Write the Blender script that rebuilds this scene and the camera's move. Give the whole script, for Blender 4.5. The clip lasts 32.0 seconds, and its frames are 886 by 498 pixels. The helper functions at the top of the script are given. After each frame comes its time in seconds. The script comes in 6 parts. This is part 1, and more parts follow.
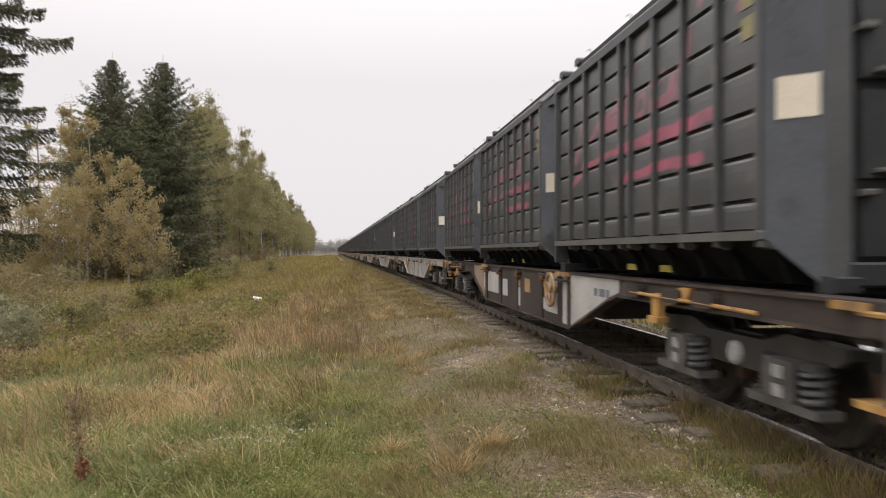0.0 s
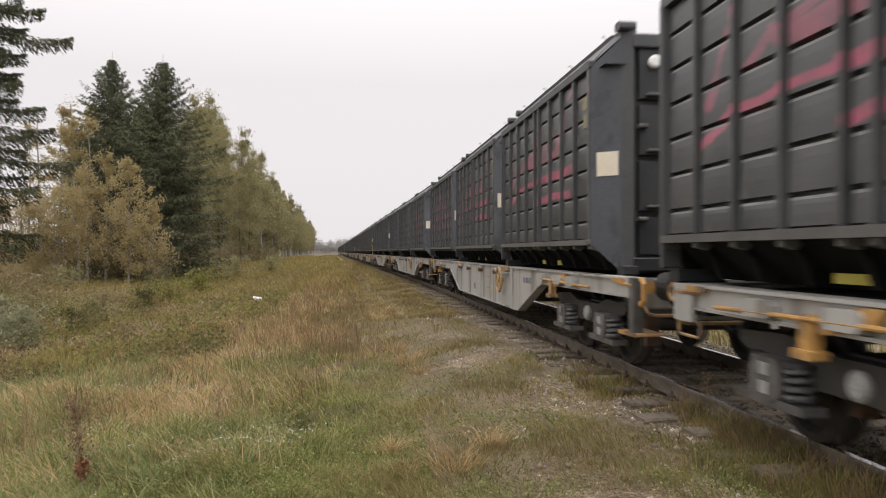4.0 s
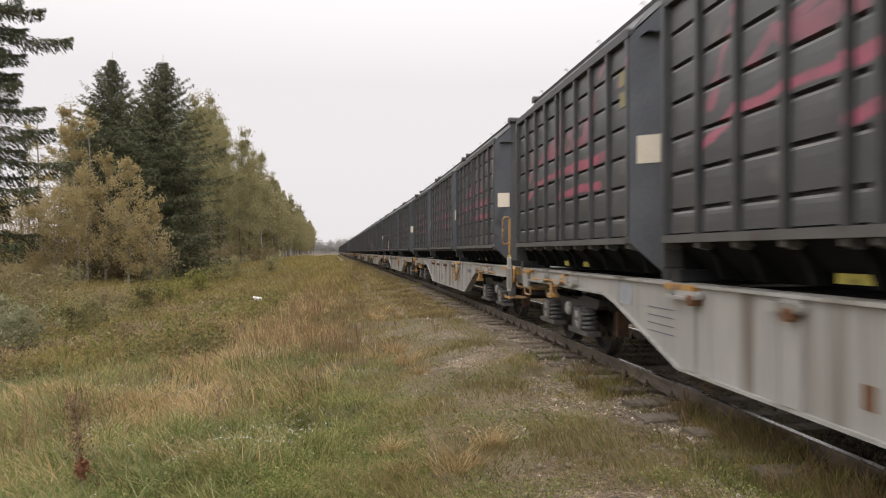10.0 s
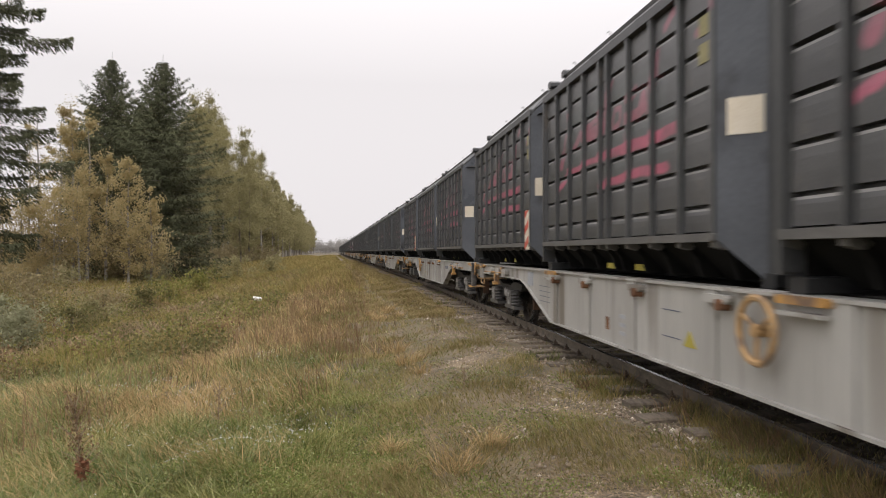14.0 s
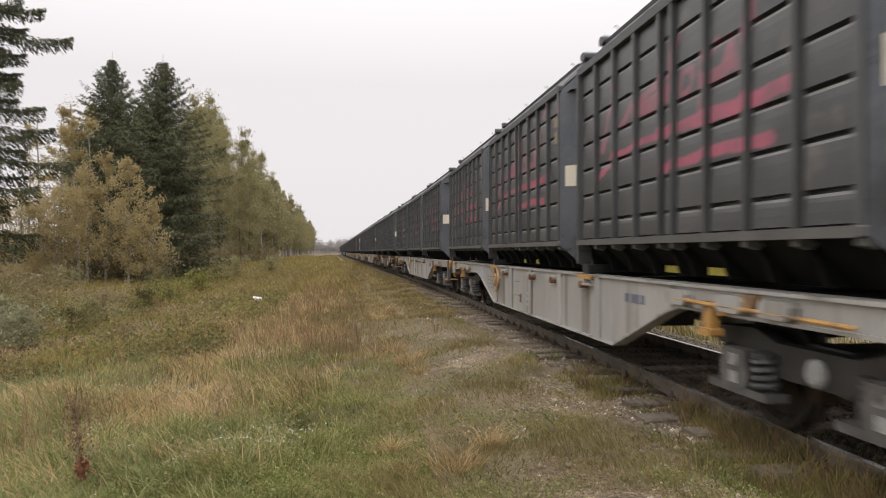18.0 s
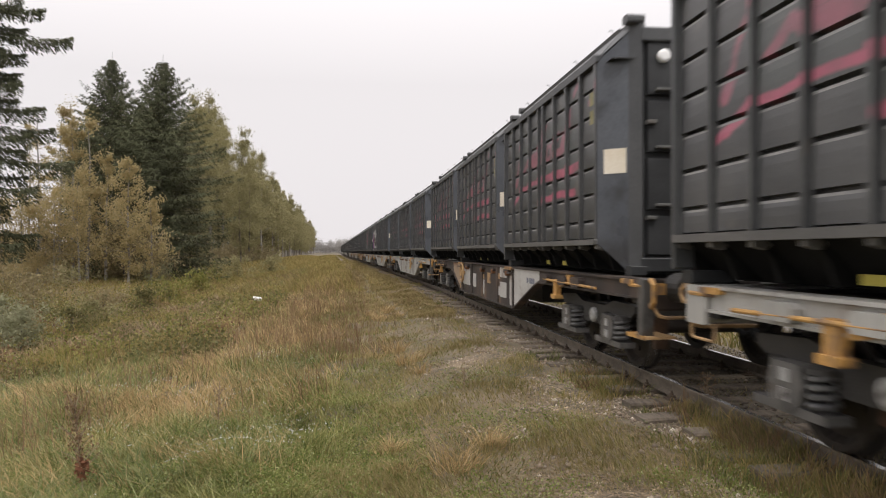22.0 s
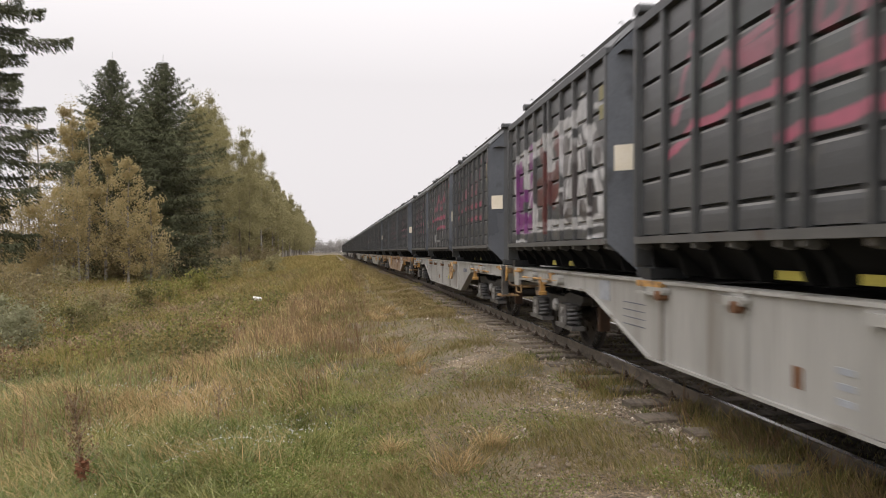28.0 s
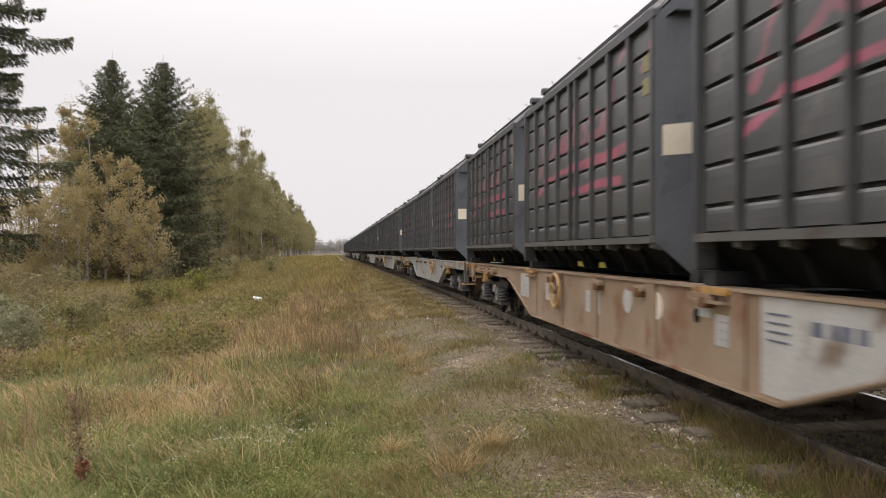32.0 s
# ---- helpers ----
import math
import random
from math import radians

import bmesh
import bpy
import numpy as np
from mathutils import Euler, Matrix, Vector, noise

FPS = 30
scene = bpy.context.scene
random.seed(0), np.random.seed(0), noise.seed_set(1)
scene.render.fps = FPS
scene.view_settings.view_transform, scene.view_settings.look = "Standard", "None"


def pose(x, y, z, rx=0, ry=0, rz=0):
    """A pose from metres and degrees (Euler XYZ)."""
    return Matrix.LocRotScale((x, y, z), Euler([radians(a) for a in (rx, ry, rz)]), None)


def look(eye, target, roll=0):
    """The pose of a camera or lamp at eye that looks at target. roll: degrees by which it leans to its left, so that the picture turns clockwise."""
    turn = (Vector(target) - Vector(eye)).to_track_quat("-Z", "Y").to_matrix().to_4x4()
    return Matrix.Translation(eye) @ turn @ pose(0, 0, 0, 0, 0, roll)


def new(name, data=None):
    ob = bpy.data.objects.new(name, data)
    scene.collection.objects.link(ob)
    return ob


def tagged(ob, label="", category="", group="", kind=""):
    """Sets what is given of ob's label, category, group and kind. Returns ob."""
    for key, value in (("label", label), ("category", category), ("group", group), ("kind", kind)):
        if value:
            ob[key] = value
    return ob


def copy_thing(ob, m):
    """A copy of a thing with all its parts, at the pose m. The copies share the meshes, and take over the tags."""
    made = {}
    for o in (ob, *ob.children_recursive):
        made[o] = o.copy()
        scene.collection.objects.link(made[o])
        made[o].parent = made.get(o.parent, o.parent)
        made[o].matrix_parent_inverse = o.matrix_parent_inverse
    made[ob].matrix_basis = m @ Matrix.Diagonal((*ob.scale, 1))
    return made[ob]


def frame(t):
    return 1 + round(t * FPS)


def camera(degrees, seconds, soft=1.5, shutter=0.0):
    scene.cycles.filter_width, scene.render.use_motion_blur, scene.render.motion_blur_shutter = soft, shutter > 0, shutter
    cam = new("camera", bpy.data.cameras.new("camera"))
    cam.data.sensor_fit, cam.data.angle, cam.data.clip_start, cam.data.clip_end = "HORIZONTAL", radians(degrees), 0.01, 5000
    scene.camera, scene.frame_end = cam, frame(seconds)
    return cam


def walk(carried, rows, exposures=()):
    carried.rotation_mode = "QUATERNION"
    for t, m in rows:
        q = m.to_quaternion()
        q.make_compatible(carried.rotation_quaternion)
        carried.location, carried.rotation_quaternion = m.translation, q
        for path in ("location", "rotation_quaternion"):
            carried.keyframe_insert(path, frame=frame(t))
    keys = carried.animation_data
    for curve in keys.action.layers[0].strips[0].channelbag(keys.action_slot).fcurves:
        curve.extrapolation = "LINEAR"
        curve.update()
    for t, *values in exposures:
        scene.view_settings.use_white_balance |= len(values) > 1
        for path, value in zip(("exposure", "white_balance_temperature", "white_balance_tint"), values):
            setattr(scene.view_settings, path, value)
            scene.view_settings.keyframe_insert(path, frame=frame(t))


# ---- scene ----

# camera: a tripod beside the line, looking along it
SECONDS = 32.0
YAW, FOCAL = 0.10343, 1305.9
EYE = (0.0, 0.0, 1.327)
AIM = (100 * math.sin(YAW), 100 * math.cos(YAW), 1.327 + 0.345)
cam = camera(61.96, SECONDS, 1.0, 0.35)
walk(cam, [(0.0, look(EYE, AIM)), (SECONDS, look(EYE, AIM))], [(0.0, 0.0), (SECONDS, 0.0)])

# ---- light: a bright overcast autumn sky ----
world = bpy.data.worlds.new("overcast")
scene.world = world
world.use_nodes = True
wn, wl = world.node_tree.nodes, world.node_tree.links
wn.clear()
sky = wn.new("ShaderNodeTexSky")
sky.sky_type, sky.sun_disc = "NISHITA", False
sky.sun_elevation, sky.sun_rotation = radians(32), radians(200)
sky.dust_density, sky.air_density = 6.0, 1.0
grey = wn.new("ShaderNodeHueSaturation")
grey.inputs["Saturation"].default_value = 0.05
grey.inputs["Value"].default_value = 0.10
cloud = wn.new("ShaderNodeMix")
cloud.data_type = "RGBA"
cloud.inputs[0].default_value = 0.90
cloud.inputs[7].default_value = (0.925, 0.882, 0.895, 1)
up = wn.new("ShaderNodeTexCoord")
split = wn.new("ShaderNodeSeparateXYZ")
rise = wn.new("ShaderNodeMapRange")      # an overcast sky grows brighter towards the zenith
rise.inputs["From Min"].default_value, rise.inputs["From Max"].default_value = 0.22, 1.0
rise.inputs["To Min"].default_value, rise.inputs["To Max"].default_value = 1.0, 2.48
wl.new(up.outputs["Generated"], split.inputs[0])
wl.new(split.outputs["Z"], rise.inputs["Value"])
back = wn.new("ShaderNodeBackground")
wout = wn.new("ShaderNodeOutputWorld")
wl.new(sky.outputs[0], grey.inputs["Color"])
wl.new(grey.outputs[0], cloud.inputs[6])
wl.new(cloud.outputs[2], back.inputs["Color"])
wl.new(rise.outputs[0], back.inputs["Strength"])
wl.new(back.outputs[0], wout.inputs["Surface"])
sun_data = bpy.data.lights.new("sun", "SUN")
sun_data.energy, sun_data.angle, sun_data.color = 1.5, radians(25), (1.0, 0.96, 0.9)
sun = new("sun", sun_data)
sun.matrix_world = look((4, -22, 45), (0, 0, 0))


# ---- materials ----
def mat(name, a, b=None, scale=3.0, rough=0.7, metal=0.0, bump=0.15, fine=40.0, stain=None, stain_at=0.6, stain_scale=1.2, stretch=(1, 1, 1), spread=0.0, detail=6.0):
    """A surface with a coarse blend of two colours, fine relief and, if asked, patches of a third colour (rust, dirt, moss)."""
    m = bpy.data.materials.new(name)
    m.use_nodes = True
    n, l = m.node_tree.nodes, m.node_tree.links
    bsdf = n["Principled BSDF"]
    tc = n.new("ShaderNodeTexCoord")
    mp = n.new("ShaderNodeMapping")
    mp.inputs["Scale"].default_value = stretch
    l.new(tc.outputs["Object"], mp.inputs["Vector"])
    oi = n.new("ShaderNodeObjectInfo")
    off = n.new("ShaderNodeVectorMath")
    off.operation = "MULTIPLY_ADD"
    l.new(oi.outputs["Random"], off.inputs[0])
    off.inputs[1].default_value = (37.0, 53.0, 71.0)
    l.new(mp.outputs[0], off.inputs[2])
    big = n.new("ShaderNodeTexNoise")
    big.inputs["Scale"].default_value, big.inputs["Detail"].default_value = scale, detail
    l.new(off.outputs[0], big.inputs["Vector"])
    small = n.new("ShaderNodeTexNoise")
    small.inputs["Scale"].default_value, small.inputs["Detail"].default_value = fine, 3.0
    l.new(off.outputs[0], small.inputs["Vector"])
    ramp = n.new("ShaderNodeValToRGB")
    ramp.color_ramp.elements[0].position, ramp.color_ramp.elements[1].position = 0.35, 0.65
    b = b or tuple(min(1, c * 1.35) for c in a)
    ramp.color_ramp.elements[0].color, ramp.color_ramp.elements[1].color = (*a, 1), (*b, 1)
    l.new(big.outputs["Fac"], ramp.inputs["Fac"])
    colour = ramp.outputs["Color"]
    grain = n.new("ShaderNodeMix")
    grain.data_type, grain.blend_type = "RGBA", "OVERLAY"
    grain.inputs[0].default_value = 0.35
    l.new(colour, grain.inputs[6])
    l.new(small.outputs["Color"], grain.inputs[7])
    desat = n.new("ShaderNodeRGBToBW")
    l.new(small.outputs["Color"], desat.inputs[0])
    l.new(desat.outputs[0], grain.inputs[7])
    colour = grain.outputs[2]
    if stain:
        st = n.new("ShaderNodeTexNoise")
        st.inputs["Scale"].default_value, st.inputs["Detail"].default_value = stain_scale, 8.0
        l.new(off.outputs[0], st.inputs["Vector"])
        sr = n.new("ShaderNodeValToRGB")
        sr.color_ramp.elements[0].position, sr.color_ramp.elements[1].position = stain_at, stain_at + 0.12
        l.new(st.outputs["Fac"], sr.inputs["Fac"])
        mx = n.new("ShaderNodeMix")
        mx.data_type = "RGBA"
        l.new(sr.outputs["Color"], mx.inputs[0])
        l.new(colour, mx.inputs[6])
        mx.inputs[7].default_value = (*stain, 1)
        colour = mx.outputs[2]
    if spread:
        hv = n.new("ShaderNodeHueSaturation")
        rg = n.new("ShaderNodeMapRange")
        rg.inputs["To Min"].default_value, rg.inputs["To Max"].default_value = 1 - spread, 1 + spread
        l.new(oi.outputs["Random"], rg.inputs["Value"])
        l.new(rg.outputs[0], hv.inputs["Value"])
        l.new(colour, hv.inputs["Color"])
        colour = hv.outputs[0]
    l.new(colour, bsdf.inputs["Base Color"])
    bsdf.inputs["Metallic"].default_value = metal
    rr = n.new("ShaderNodeMapRange")
    rr.inputs["To Min"].default_value, rr.inputs["To Max"].default_value = max(0.05, rough - 0.12), min(1, rough + 0.12)
    l.new(big.outputs["Fac"], rr.inputs["Value"])
    l.new(rr.outputs[0], bsdf.inputs["Roughness"])
    if bump:
        bp = n.new("ShaderNodeBump")
        bp.inputs["Strength"].default_value, bp.inputs["Distance"].default_value = bump, 0.02
        l.new(small.outputs["Fac"], bp.inputs["Height"])
        l.new(bp.outputs[0], bsdf.inputs["Normal"])
    return m


def island_mat(name, colours, rough=0.8, gloss=0.25, translucent=0.0):
    """Leaves, blades and stones: each piece takes its own colour from a row of colours."""
    m = bpy.data.materials.new(name)
    m.use_nodes = True
    n, l = m.node_tree.nodes, m.node_tree.links
    bsdf = n["Principled BSDF"]
    geo = n.new("ShaderNodeNewGeometry")
    ramp = n.new("ShaderNodeValToRGB")
    el = ramp.color_ramp.elements
    while len(el) < len(colours):
        el.new(0.5)
    for i, c in enumerate(colours):
        el[i].position = i / (len(colours) - 1)
        el[i].color = (*c, 1)
    l.new(geo.outputs["Random Per Island"], ramp.inputs["Fac"])
    l.new(ramp.outputs["Color"], bsdf.inputs["Base Color"])
    bsdf.inputs["Roughness"].default_value = rough
    bsdf.inputs["Specular IOR Level"].default_value = gloss or 0.12
    if translucent:
        tr = n.new("ShaderNodeBsdfTranslucent")
        l.new(ramp.outputs["Color"], tr.inputs["Color"])
        mx = n.new("ShaderNodeMixShader")
        mx.inputs[0].default_value = translucent
        out = n["Material Output"]
        l.new(bsdf.outputs[0], mx.inputs[1])
        l.new(tr.outputs[0], mx.inputs[2])
        l.new(mx.outputs[0], out.inputs["Surface"])
    return m


M_DARK = mat("container_dark_paint", (0.062, 0.063, 0.064), (0.094, 0.094, 0.093), 1.4, 0.36, 0.0, 0.10, 45, (0.145, 0.135, 0.120), 0.62, 2.6, spread=0.12)
M_PANEL = mat("container_blue_grey_paint", (0.050, 0.056, 0.066), (0.086, 0.094, 0.108), 1.3, 0.30, 0.0, 0.03, 30, (0.030, 0.031, 0.034), 0.58, 1.8, spread=0.15)
# The deep shade beneath the boxes is put into this near-black, barely glossy colour.
M_BLACK = mat("shaded_underside_black", (0.006, 0.006, 0.006), (0.015, 0.015, 0.014), 2.0, 0.85, 0.0, 0.1, 30)
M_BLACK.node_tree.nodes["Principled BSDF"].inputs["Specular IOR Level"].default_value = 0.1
M_RIM = mat("rim_paint", (0.085, 0.084, 0.079), (0.12, 0.116, 0.108), 2.0, 0.6, 0.0, 0.1, 40, (0.07, 0.05, 0.035), 0.62, 3.0)
M_RIB = mat("container_rib_paint", (0.044, 0.046, 0.048), (0.066, 0.067, 0.068), 1.6, 0.45, 0.0, 0.08, 30, (0.09, 0.075, 0.06), 0.66, 2.0, spread=0.12)
M_LIP = mat("pale_plate_edge", (0.19, 0.188, 0.182), (0.30, 0.295, 0.285), 3.0, 0.6, 0.0, 0.1, 40)
M_END = mat("dark_box_end", (0.014, 0.015, 0.016), (0.032, 0.033, 0.034), 2.0, 0.55, 0.0, 0.1, 30, (0.05, 0.045, 0.04), 0.64, 3.0)
M_STICKER = mat("faded_yellow_sticker", (0.24, 0.22, 0.10), (0.32, 0.29, 0.15), 5.0, 0.7, 0.0, 0.02, 40)
M_TAN = mat("wagon_tan_rusted_paint", (0.27, 0.19, 0.12), (0.36, 0.27, 0.19), 0.9, 0.7, 0.0, 0.15, 45, (0.20, 0.09, 0.045), 0.56, 1.4)
M_PATCH = mat("white_repaint", (0.40, 0.39, 0.365), (0.52, 0.51, 0.48), 1.5, 0.6, 0.0, 0.05, 40, (0.20, 0.15, 0.11), 0.60, 2.5)
M_LABEL = mat("label_cream", (0.62, 0.55, 0.43), (0.70, 0.64, 0.53), 2.0, 0.7, 0.0, 0.03, 60, spread=0.12)
M_GREY = mat("wagon_light_grey_paint", (0.325, 0.318, 0.294), (0.405, 0.396, 0.368), 1.0, 0.55, 0.0, 0.06, 35, (0.175, 0.155, 0.128), 0.55, 2.6, (1, 1, 0.07))
M_RUSTY = mat("wagon_rusted_brown_paint", (0.024, 0.019, 0.017), (0.062, 0.044, 0.034), 1.6, 0.72, 0.0, 0.25, 45, (0.13, 0.085, 0.055), 0.60, 1.6, (1, 1, 0.5))
M_RUST = mat("bare_rust", (0.12, 0.055, 0.026), (0.20, 0.095, 0.042), 5.0, 0.85, 0.0, 0.3, 60)
M_BRAKE = mat("brake_dust_rust", (0.055, 0.032, 0.020), (0.11, 0.060, 0.034), 5.0, 0.9, 0.0, 0.3, 60)
M_YELLOW = mat("rail_yellow_orange_paint", (0.42, 0.225, 0.065), (0.54, 0.31, 0.095), 4.0, 0.6, 0.0, 0.1, 40, (0.17, 0.11, 0.07), 0.50, 5.0)
M_TANWHEEL = mat("faded_orange_paint", (0.36, 0.225, 0.10), (0.47, 0.30, 0.14), 4.0, 0.65, 0.0, 0.1, 40, (0.18, 0.12, 0.08), 0.52, 5.0)
M_MARK = mat("yellow_pocket_paint", (0.38, 0.32, 0.05), (0.48, 0.41, 0.07), 3.0, 0.6, 0.0, 0.05, 40, (0.1, 0.09, 0.05), 0.64, 4.0)
M_BOGIE = mat("bogie_grime", (0.016, 0.015, 0.014), (0.036, 0.033, 0.029), 3.0, 0.65, 0.0, 0.25, 50, (0.07, 0.05, 0.035), 0.64, 4.0)
M_BOX = mat("axle_box_grey", (0.055, 0.054, 0.053), (0.125, 0.120, 0.114), 4.0, 0.45, 0.0, 0.2, 50, (0.06, 0.05, 0.04), 0.58, 5.0)
M_SPRING = mat("spring_steel_grey", (0.085, 0.085, 0.087), (0.15, 0.148, 0.145), 8.0, 0.5, 0.3, 0.1, 60)
M_WHEEL = mat("wheel_steel_dark", (0.020, 0.017, 0.015), (0.042, 0.033, 0.027), 4.0, 0.6, 0.3, 0.15, 40)
M_TREAD = mat("worn_bright_steel", (0.46, 0.45, 0.435), (0.60, 0.59, 0.575), 6.0, 0.24, 0.95, 0.02, 80)
M_RAIL = mat("rail_brown_steel", (0.080, 0.064, 0.047), (0.150, 0.122, 0.092), 5.0, 0.85, 0.0, 0.3, 60, (0.15, 0.125, 0.095), 0.60, 9.0)
M_SLEEPER = mat("weathered_timber", (0.105, 0.082, 0.060), (0.205, 0.165, 0.122), 3.0, 0.9, 0.0, 0.5, 60, (0.09, 0.10, 0.05), 0.62, 4.0, (6, 1, 6), 0.25)
M_IRON = mat("fastening_iron", (0.06, 0.045, 0.035), (0.11, 0.08, 0.055), 10.0, 0.85, 0.2, 0.3, 80)
M_COAL = mat("coal_load", (0.012, 0.012, 0.012), (0.035, 0.034, 0.032), 9.0, 0.6, 0.0, 0.6, 30)
M_CAP = mat("worn_grey_cap", (0.26, 0.26, 0.25), (0.38, 0.375, 0.36), 6.0, 0.6, 0.0, 0.1, 40, (0.06, 0.05, 0.045), 0.55, 6.0)
M_WHITE = mat("white_paint", (0.70, 0.70, 0.69), (0.80, 0.80, 0.79), 3.0, 0.6, 0.0, 0.05, 40)
M_RED = mat("red_stripe_paint", (0.45, 0.07, 0.04), (0.55, 0.10, 0.06), 3.0, 0.6, 0.0, 0.05, 40)
M_TEXT = mat("dark_stencil_paint", (0.10, 0.11, 0.15), (0.16, 0.17, 0.21), 8.0, 0.7, 0.0, 0.0, 40)
M_PLAQUE = mat("grey_notice_plate", (0.30, 0.32, 0.35), (0.38, 0.40, 0.43), 6.0, 0.5, 0.0, 0.05, 40)


# ---- mesh helpers ----
class Build:
    """Collects plain shapes into one mesh; faces may take different material slots."""
    def __init__(self):
        self.v, self.f, self.m = [], [], []

    def add(self, verts, faces, slot=0):
        o = len(self.v)
        self.v += verts
        self.f += [tuple(i + o for i in fc) for fc in faces]
        self.m += [slot] * len(faces)
        return self

    def box(self, x0, x1, y0, y1, z0, z1, slot=0, chamfer=0.0):
        if chamfer:
            c = chamfer
            return self.prism([(y0 + c, z0), (y1 - c, z0), (y1, z0 + c), (y1, z1 - c), (y1 - c, z1), (y0 + c, z1), (y0, z1 - c), (y0, z0 + c)], x0, x1, slot)
        v = [(x, y, z) for z in (z0, z1) for y in (y0, y1) for x in (x0, x1)]
        return self.add(v, [(0, 2, 3, 1), (4, 5, 7, 6), (0, 1, 5, 4), (2, 6, 7, 3), (0, 4, 6, 2), (1, 3, 7, 5)], slot)

    def prism(self, yz, x0, x1, slot=0):
        """A profile in the y-z plane, drawn out along x."""
        n = len(yz)
        v = [(x0, y, z) for y, z in yz] + [(x1, y, z) for y, z in yz]
        f = [tuple(range(n))[::-1], tuple(range(n, 2 * n))] + [(i, (i + 1) % n, n + (i + 1) % n, n + i) for i in range(n)]
        return self.add(v, f, slot)

    def prism_y(self, xz, y0, y1, slot=0):
        n = len(xz)
        v = [(x, y0, z) for x, z in xz] + [(x, y1, z) for x, z in xz]
        f = [tuple(range(n)), tuple(range(n, 2 * n))[::-1]] + [(i, n + i, n + (i + 1) % n, (i + 1) % n) for i in range(n)]
        return self.add(v, f, slot)

    def tube(self, p, q, r, n=10, slot=0, r2=None):
        """A round bar from p to q."""
        p, q = Vector(p), Vector(q)
        d = (q - p).normalized()
        a = d.orthogonal().normalized()
        b = d.cross(a)
        r2 = r if r2 is None else r2
        v = [tuple(p + r * (a * math.cos(t) + b * math.sin(t))) for t in (2 * math.pi * i / n for i in range(n))]
        v += [tuple(q + r2 * (a * math.cos(t) + b * math.sin(t))) for t in (2 * math.pi * i / n for i in range(n))]
        f = [tuple(range(n))[::-1], tuple(range(n, 2 * n))] + [(i, (i + 1) % n, n + (i + 1) % n, n + i) for i in range(n)]
        return self.add(v, f, slot)

    def path(self, pts, r, n=8, slot=0):
        for p, q in zip(pts, pts[1:]):
            self.tube(p, q, r, n, slot)
        return self

    def sweep(self, pts, r, n=6, slot=0, closed=False):
        """A bent round bar as one skin."""
        pts = [Vector(q) for q in pts]
        k = len(pts)
        v = []
        ref = None
        for i, q in enumerate(pts):
            d = (pts[(i + 1) % k] - pts[i - 1]) if closed or 0 < i < k - 1 else (pts[1] - pts[0] if i == 0 else pts[-1] - pts[-2])
            d.normalize()
            a = d.orthogonal() if ref is None else ref - d * ref.dot(d)
            a.normalize()
            ref = a
            b = d.cross(a)
            v += [tuple(q + r * (a * math.cos(t) + b * math.sin(t))) for t in (2 * math.pi * j / n for j in range(n))]
        f = [(i * n + j, i * n + (j + 1) % n, (i + 1) % k * n + (j + 1) % n, (i + 1) % k * n + j) for i in range(k if closed else k - 1) for j in range(n)]
        if not closed:
            f += [tuple(range(n))[::-1], tuple(range((k - 1) * n, k * n))]
        return self.add(v, f, slot)

    def relief(self, us, vs, depth, place, slot=0):
        """A sheet of plates and grooves: depth[j][i] at us[i], vs[j]; place(u, v, d) gives the point."""
        nu = len(us)
        v = [place(us[i], vs[j], depth[j][i]) for j in range(len(vs)) for i in range(nu)]
        f = [(j * nu + i, j * nu + i + 1, (j + 1) * nu + i + 1, (j + 1) * nu + i) for j in range(len(vs) - 1) for i in range(nu - 1)]
        return self.add(v, f, slot)

    def lathe(self, profile, axis="x", at=(0, 0, 0), n=24, slot=0):
        """A profile of (along, radius) turned about an axis through at."""
        v, k = [], len(profile)
        for i in range(n):
            c, s = math.cos(2 * math.pi * i / n), math.sin(2 * math.pi * i / n)
            for a, r in profile:
                p = {"x": (a, r * c, r * s), "y": (r * c, a, r * s), "z": (r * c, r * s, a)}[axis]
                v.append(tuple(p[j] + at[j] for j in range(3)))
        f = [(i * k + j, i * k + j + 1, (i + 1) % n * k + j + 1, (i + 1) % n * k + j) for i in range(n) for j in range(k - 1)]
        return self.add(v, f, slot)

    def mesh(self, name, *mats, smooth=False):
        me = bpy.data.meshes.new(name)
        me.from_pydata(self.v, [], self.f)
        for m in mats:
            me.materials.append(m)
        me.polygons.foreach_set("material_index", np.array(self.m, dtype=np.int32))
        bm = bmesh.new()
        bm.from_mesh(me)
        bmesh.ops.recalc_face_normals(bm, faces=bm.faces)
        bm.to_mesh(me)
        bm.free()
        if smooth:
            me.polygons.foreach_set("use_smooth", np.ones(len(me.polygons), dtype=bool))
        me.update()
        return me


def part(name, build, mats, parent=None, label="", smooth=False):
    mats = mats if isinstance(mats, (list, tuple)) else [mats]
    me = build if isinstance(build, bpy.types.Mesh) else build.mesh(name, *mats, smooth=smooth)
    ob = new(name, me)
    ob.parent = parent
    return tagged(ob, label)


def array_mesh(name, verts, faces, material):
    """A large mesh from numpy arrays of equal-sided faces."""
    me = bpy.data.meshes.new(name)
    k = faces.shape[1]
    me.vertices.add(len(verts))
    me.vertices.foreach_set("co", verts.astype(np.float32).ravel())
    me.loops.add(faces.size)
    me.loops.foreach_set("vertex_index", faces.astype(np.int32).ravel())
    me.polygons.add(len(faces))
    me.polygons.foreach_set("loop_start", np.arange(0, faces.size, k, dtype=np.int32))
    me.polygons.foreach_set("loop_total", np.full(len(faces), k, dtype=np.int32))
    me.materials.append(material)
    me.update(calc_edges=True)
    return me


